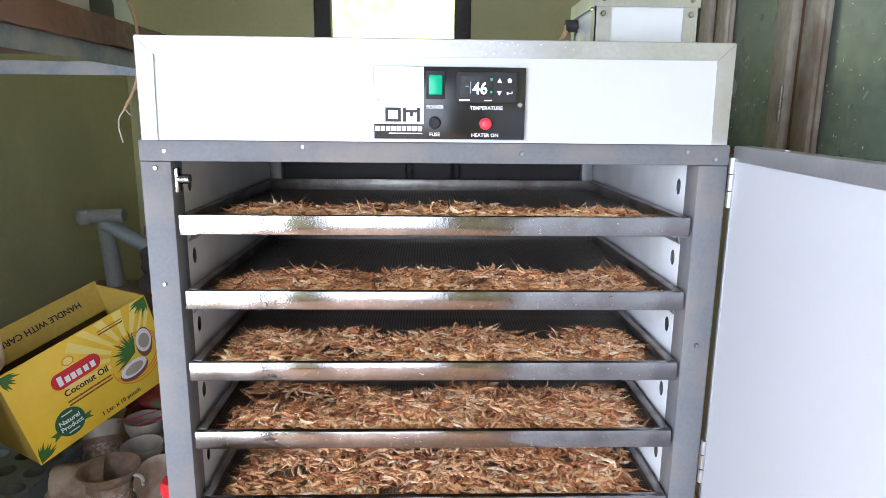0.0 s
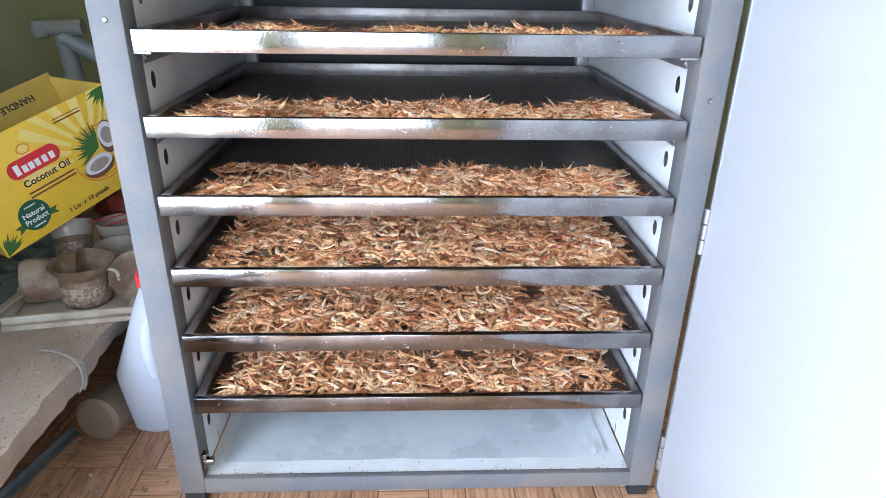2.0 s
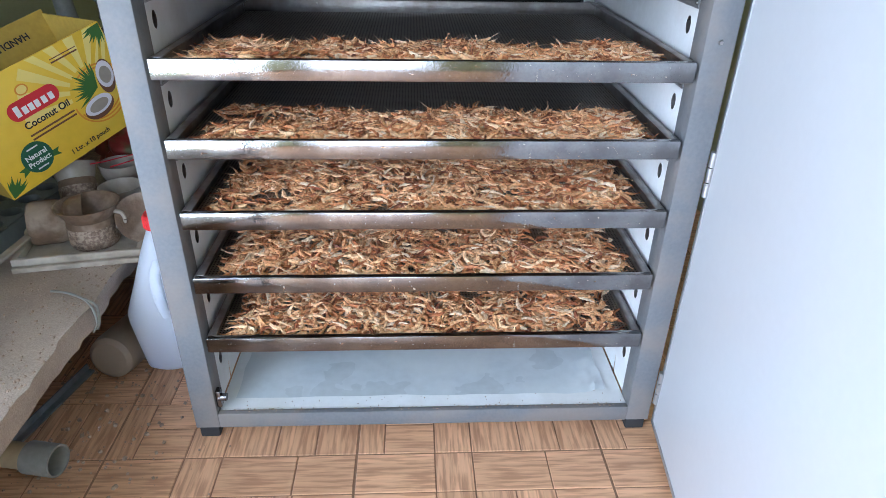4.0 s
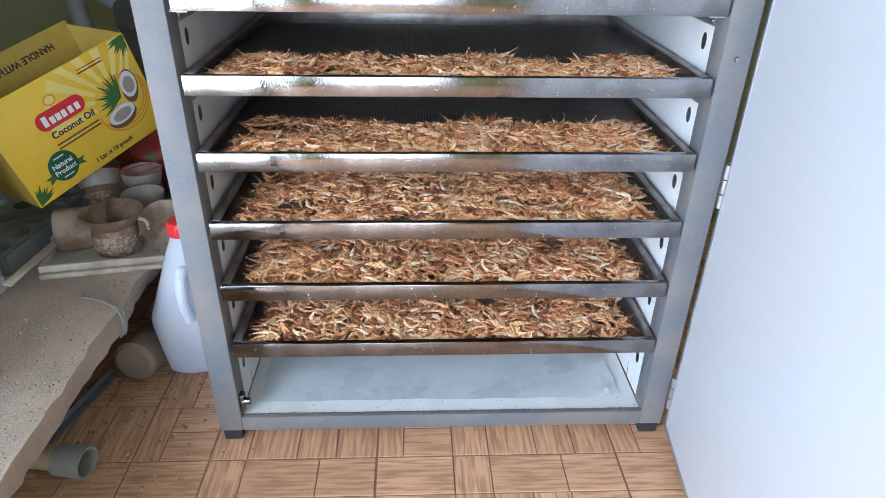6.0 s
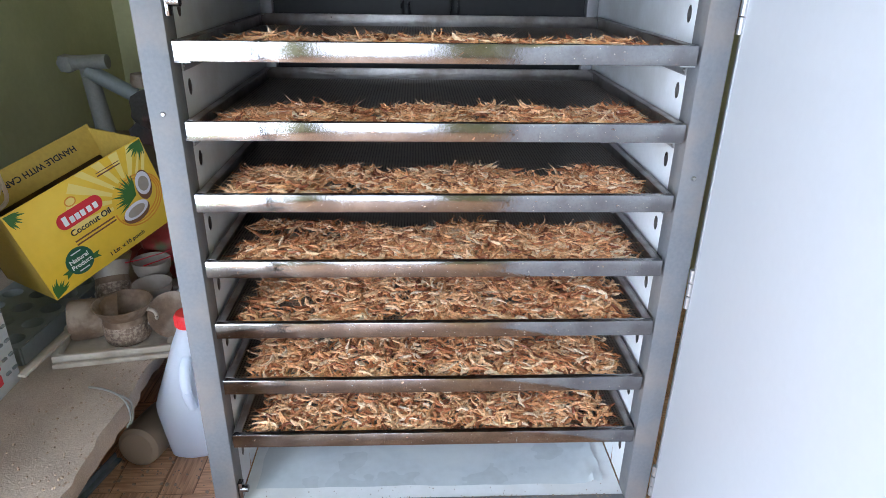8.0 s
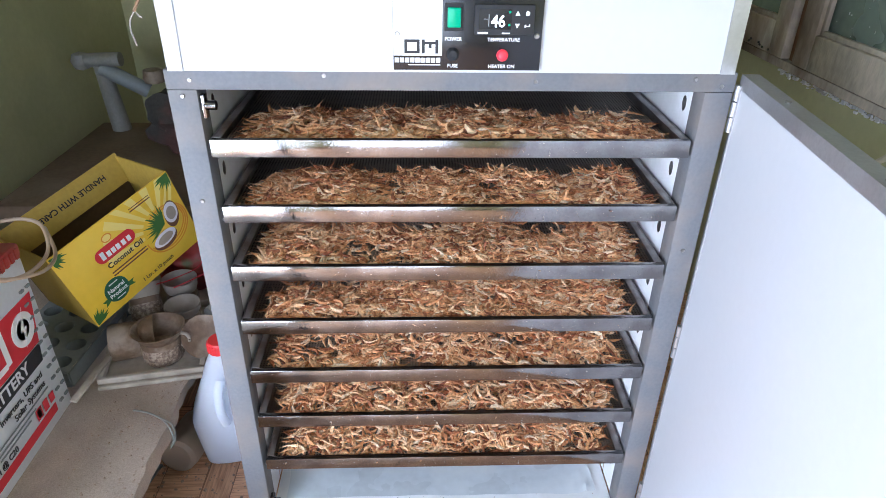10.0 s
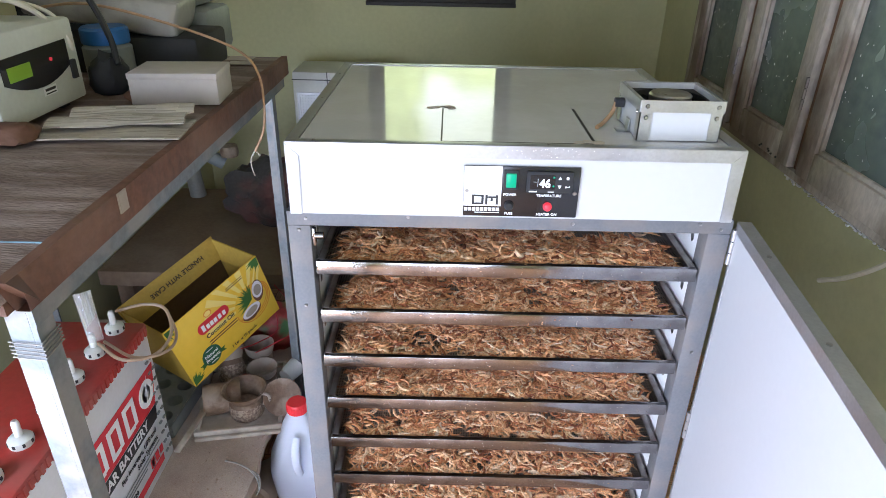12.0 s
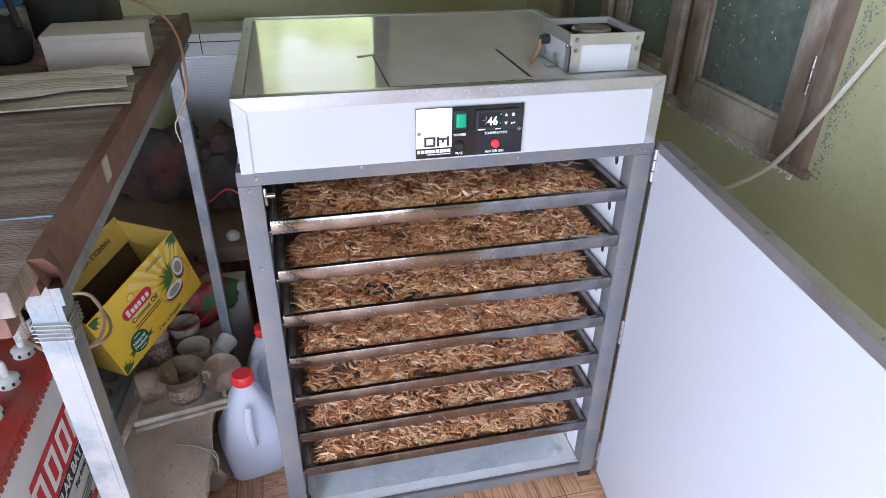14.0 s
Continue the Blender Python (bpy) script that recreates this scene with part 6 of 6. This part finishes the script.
# ---- the dark corner behind ----
def far_corner():
    c = thing("low_bench", "dusty brown low wooden bench by the wall", "bench")
    x0, x1, y0, y1, z = -1.13, -0.39, 0.740, 1.40, 0.340
    for a, b in ((x0, x0 + 0.05), (x1 - 0.05, x1)):
        part("side_support", boxes((a, b, y0 + 0.06, y1, FZ, z - 0.051), bevel=0.003), "crate", c)
    part("lid", boxes((x0 - 0.008, x1 + 0.008, y0 - 0.01, y1, z - 0.050, z), bevel=0.004), "crate", c, "thick dusty top")
    for k in range(2):
        part("slot", boxes((-0.58 + 0.05 * k, -0.572 + 0.05 * k, y0 - 0.012, y0 - 0.009, z - 0.034, z - 0.018)), "rubber", c)
    u = thing("perforated_cooler", "old pale appliance with a perforated grille", "appliance")
    x0, x1, y0, y1, z0, z1 = -0.690, -0.33, 1.50, 1.72, FZ, 0.775
    part("body", boxes((x0, x1, y0, y1, z0, z1), bevel=0.006), "plastic_white", u)
    part("grille_frame", boxes((x0 + 0.015, x1 - 0.015, y0 - 0.006, y0 + 0.001, z1 - 0.085, z1 - 0.075), (x0 + 0.015, x0 + 0.025, y0 - 0.006, y0 + 0.001, z1 - 0.40, z1 - 0.0855), (x1 - 0.025, x1 - 0.015, y0 - 0.006, y0 + 0.001, z1 - 0.40, z1 - 0.0855)), "alu", u)
    part("grille", boxes((x0 + 0.026, x1 - 0.026, y0 - 0.004, y0 - 0.0005, z1 - 0.40, z1 - 0.086)), "grille", u, "perforated silver grille")
    part("seam", boxes((x0 - 0.001, x1 + 0.001, y0 - 0.0015, y0 + 0.001, z1 - 0.030, z1 - 0.027), (x0 + 0.13, x0 + 0.133, y0 - 0.0015, y0 + 0.001, z1 - 0.07, z1)), "rubber", u)
    # bundle of cloth and coiled wire on the chest
    b = thing("cloth_bundle", "dark red and black cloth bundle on the low bench", "cloth")
    bm = bmesh.new()
    bmesh.ops.create_icosphere(bm, subdivisions=4, radius=1.0)
    for v in bm.verts:
        q = 1 + 0.30 * noise.noise(v.co * 1.8) + 0.12 * noise.noise(v.co * 6)
        v.co = Vector((v.co.x * 0.15, v.co.y * 0.12, max(v.co.z, -0.8) * 0.125)) * (q + 0.25 * noise.noise(v.co * 3.5))
    for f in bm.faces:
        f.smooth = True
    part("folds", bm, "dark_cloth", b)
    b.matrix_basis = pose(-0.70, 1.16, 0.335 + 0.100)
    b2 = copy_thing(b, pose(-0.50, 1.08, 0.335 + 0.095, 0, 0, 80))
    b2["label"] = "crumpled dark cloth lying beside the wire coil"
    w = thing("wire_coil", "loose coil of white and yellow wire", "wire")
    rnd = random.Random(11)
    for k, mat in enumerate(("cable_white", "cable_yellow", "cable_yellow", "cable_white", "cable_black")):
        r = 0.055 + 0.012 * k
        pts = [(-0.455 + 1.3 * r * math.cos(a + k) + rnd.uniform(-0.01, 0.01), 1.06 + 0.9 * r * math.sin(a + k), 0.392 + 0.06 * (1 + math.sin(a + k)) + rnd.uniform(-0.008, 0.008)) for a in [i * 0.7 for i in range(11)]]
        part("turn", tube(pts, 0.003, 6), mat, w)
    p = thing("pipe_valve", "grey plastic elbow and valve on a stand", "valve")
    part("spout", cyl(bmesh.new(), (-1.120, 1.30, 0.575), (-0.985, 1.30, 0.580), 0.022, n=20), "pipe_grey", p)
    part("elbow", lathe([(0.0, -0.03), (0.022, -0.022), (0.030, 0.0), (0.022, 0.022), (0.0, 0.03)], 18, None, Matrix.Translation((-1.110, 1.30, 0.573))), "pipe_grey", p)
    part("stand", cyl(bmesh.new(), (-1.055, 1.31, 0.560), (-1.045, 1.33, 0.335), 0.024, 0.030, n=18), "pipe_grey", p)
    part("branch", cyl(bmesh.new(), (-1.055, 1.30, 0.555), (-0.930, 1.33, 0.470), 0.024, n=18), "plastic_grey", p)
    part("knob", lathe([(0.0, 0.0), (0.030, 0.0), (0.034, 0.015), (0.030, 0.04), (0.0, 0.045)], 18, None, Matrix.Translation((-0.905, 1.33, 0.50))), "clay", p)
    k = thing("wall_plug", "small white round plug on the low bench", "plug")
    part("body", lathe([(0.0, 0.0), (0.018, 0.002), (0.020, 0.014), (0.012, 0.024), (0.0, 0.026)], 20), "plastic_white", k)
    k.matrix_basis = pose(-0.47, 0.775, 0.342)
    l = thing("small_carton", "small pale carton on the floor behind the cans", "carton")
    part("body", boxes((-0.52, -0.44, 0.60, 0.66, FZ, 0.30), bevel=0.002), "card_white", l)
    r = thing("red_wire", "loose red wire hanging behind the cabinet", "wire")
    part("wire", tube([(-0.50, 0.66, 0.52), (-0.44, 0.64, 0.56), (-0.39, 0.63, 0.50), (-0.385, 0.63, 0.40), (-0.40, 0.64, 0.34)], 0.0022, 6), "cable_red", r)


M["grille"] = material("perforated_silver", (0.50, 0.51, 0.52), 0.45, 0.5, 0.1)


def pierce_grille(m):
    nt = m.node_tree
    b = nt.nodes["Principled BSDF"]
    tc = nt.nodes.new("ShaderNodeTexCoord")
    vo = nt.nodes.new("ShaderNodeTexVoronoi")
    vo.inputs["Scale"].default_value = 90
    vo.inputs["Randomness"].default_value = 0.0
    nt.links.new(tc.outputs["Object"], vo.inputs["Vector"])
    r = nt.nodes.new("ShaderNodeMapRange")
    r.inputs[1].default_value, r.inputs[2].default_value = 0.30, 0.42
    nt.links.new(vo.outputs["Distance"], r.inputs[0])
    mx = nt.nodes.new("ShaderNodeMix")
    mx.data_type = "RGBA"
    mx.inputs["A"].default_value = (0.03, 0.03, 0.035, 1)
    nt.links.new(r.outputs[0], mx.inputs["Factor"])
    nt.links.new(b.inputs["Base Color"].links[0].from_socket, mx.inputs["B"])
    nt.links.new(mx.outputs["Result"], b.inputs["Base Color"])


pierce_grille(M["grille"])
far_corner()

# ---- dried shrimps ----
def shrimp_material():
    m = bpy.data.materials.new("dried_shrimp_shell")
    m.use_nodes = True
    nt = m.node_tree
    b = nt.nodes["Principled BSDF"]
    geo = nt.nodes.new("ShaderNodeNewGeometry")
    ramp = nt.nodes.new("ShaderNodeValToRGB")
    e = ramp.color_ramp.elements
    e[0].position, e[0].color = 0.0, (0.25, 0.075, 0.033, 1)
    e[1].position, e[1].color = 1.0, (0.95, 0.76, 0.56, 1)
    for p, col in ((0.18, (0.58, 0.22, 0.088, 1)), (0.45, (0.84, 0.43, 0.19, 1)), (0.70, (0.93, 0.58, 0.31, 1)), (0.88, (0.96, 0.66, 0.40, 1))):
        q = e.new(p)
        q.color = col
    nt.links.new(geo.outputs["Random Per Island"], ramp.inputs[0])
    tc = nt.nodes.new("ShaderNodeTexCoord")
    no = nt.nodes.new("ShaderNodeTexNoise")
    no.inputs["Scale"].default_value, no.inputs["Detail"].default_value = 260, 3
    nt.links.new(tc.outputs["Object"], no.inputs["Vector"])
    hv = nt.nodes.new("ShaderNodeHueSaturation")
    r = nt.nodes.new("ShaderNodeMapRange")
    r.inputs[1].default_value, r.inputs[2].default_value, r.inputs[3].default_value, r.inputs[4].default_value = 0.3, 0.7, 0.74, 1.22
    nt.links.new(no.outputs[0], r.inputs[0])
    nt.links.new(r.outputs[0], hv.inputs["Value"])
    nt.links.new(ramp.outputs[0], hv.inputs["Color"])
    nt.links.new(hv.outputs[0], b.inputs["Base Color"])
    b.inputs["Roughness"].default_value = 0.5
    bp = nt.nodes.new("ShaderNodeBump")
    bp.inputs["Strength"].default_value, bp.inputs["Distance"].default_value = 0.6, 0.001
    nt.links.new(no.outputs[0], bp.inputs["Height"])
    nt.links.new(bp.outputs[0], b.inputs["Normal"])
    return m


M["shrimp"] = shrimp_material()


def one_shrimp(rng, L, curl, rad):
    """A curled, ringed body that tapers to a fanned tail, with two feelers."""
    rings, sides = 11, 5
    verts, faces = [], []
    R = L / max(curl, 0.05)
    prof = (0.15, 0.80, 1.15, 1.25, 1.15, 1.0, 0.86, 0.72, 0.56, 0.40, 0.20)
    for i in range(rings):
        s = i / (rings - 1)
        a = (s - 0.5) * curl
        c = np.array([R * math.sin(a), R * (1 - math.cos(a)), 0.0])
        nrm = np.array([-math.sin(a), math.cos(a), 0.0])
        rr = rad * prof[i] * (1.17 if i % 2 else 0.83)
        for k in range(sides):
            q = 2 * math.pi * k / sides
            verts.append(c + nrm * rr * 1.15 * math.cos(q) + np.array([0, 0, 1.0]) * rr * 0.85 * math.sin(q))
    for i in range(rings - 1):
        for k in range(sides):
            a, b = i * sides + k, i * sides + (k + 1) % sides
            faces.append((a, b, b + sides, a + sides))
    # tail fan
    end = (rings - 1) * sides
    a = 0.5 * curl
    tip = np.array([R * math.sin(a), R * (1 - math.cos(a)), 0.0])
    t = np.array([math.cos(a), math.sin(a), 0.0])
    side = np.array([-math.sin(a), math.cos(a), 0.0])
    n0 = len(verts)
    verts += [tip + t * 0.005 + side * 0.002, tip + t * 0.006 - side * 0.0005, tip + t * 0.004 - side * 0.0025]
    faces += [(end, n0, n0 + 1), (end + 2, n0 + 1, n0 + 2)]
    # rostrum and feelers
    a = -0.5 * curl
    nose = np.array([R * math.sin(a), R * (1 - math.cos(a)), 0.0])
    t = -np.array([math.cos(a), math.sin(a), 0.0])
    n1 = len(verts)
    verts += [nose + t * 0.006 + np.array([0, 0, 0.001])]
    faces += [(0, 1, n1), (2, 3, n1)]
    for sgn in (-1, 1):
        n2 = len(verts)
        w = np.array([0.0, 0.0003, 0.0003])
        verts += [nose - w, nose + w, nose + t * rng.uniform(0.008, 0.018) + np.array([0, sgn * 0.005, rng.uniform(-0.002, 0.004)])]
        faces += [(n2, n2 + 1, n2 + 2)]
    return np.array(verts), faces


def shrimp_layer(seed, z, depth, count):
    rng = random.Random(seed)
    kinds = [one_shrimp(rng, L, c, r) for L, c, r in ((0.040, 0.9, 0.0030), (0.045, 1.7, 0.0031), (0.042, 2.6, 0.0031), (0.048, 1.3, 0.0032), (0.048, 3.3, 0.0030), (0.036, 0.5, 0.0027), (0.050, 2.1, 0.0033), (0.044, 1.4, 0.0026))]
    V, F, base = [], [], 0
    made = 0
    while made < count:
        x, y = rng.uniform(-0.284, 0.294), rng.uniform(0.016, depth)
        d = noise.noise((x * 11 + seed * 7.7, y * 11, seed * 1.3))
        fade = min(1, (depth + 0.05 * noise.noise((x * 9, seed * 3.1, 0)) - y) / 0.05) * min(1, (0.300 - abs(x)) / 0.035)
        thick = 0.010 + 0.011 * d
        if fade < rng.random() or (d < -0.34 and rng.random() < 0.8):
            continue
        vs, fs = kinds[rng.randrange(len(kinds))]
        h = max(0.0, thick) * rng.random() ** 0.6 * max(fade, 0.3)
        e = Euler((rng.gauss(0, 0.38) + (math.pi if rng.random() < 0.5 else 0), rng.gauss(0, 0.11), rng.uniform(0, 6.283)))
        m = np.array(e.to_matrix()) * rng.uniform(0.62, 0.90)
        V.append(vs @ m.T + np.array([x, y, z - TH + 0.0065 + h]))
        F += [tuple(i + base for i in f) for f in fs]
        base += len(vs)
        made += 1
    me = bpy.data.meshes.new("dried_shrimp")
    me.from_pydata(np.concatenate(V).tolist(), [], F)
    me.materials.append(M["shrimp"])
    ob = new("dried_shrimp", me)
    return tagged(ob, "layer of curled orange-brown dried shrimps spread on a tray", "dried shrimp", "shrimp layers", "stuff")


for i, (z, depth) in enumerate(zip(TRAY_Z, (0.18, 0.17, 0.17, 0.185, 0.28, 0.37, 0.41))):
    shrimp_layer(21 + i, z, depth, 1900 if depth < 0.24 else 2600 if depth < 0.35 else 3300)

lay_tiles()
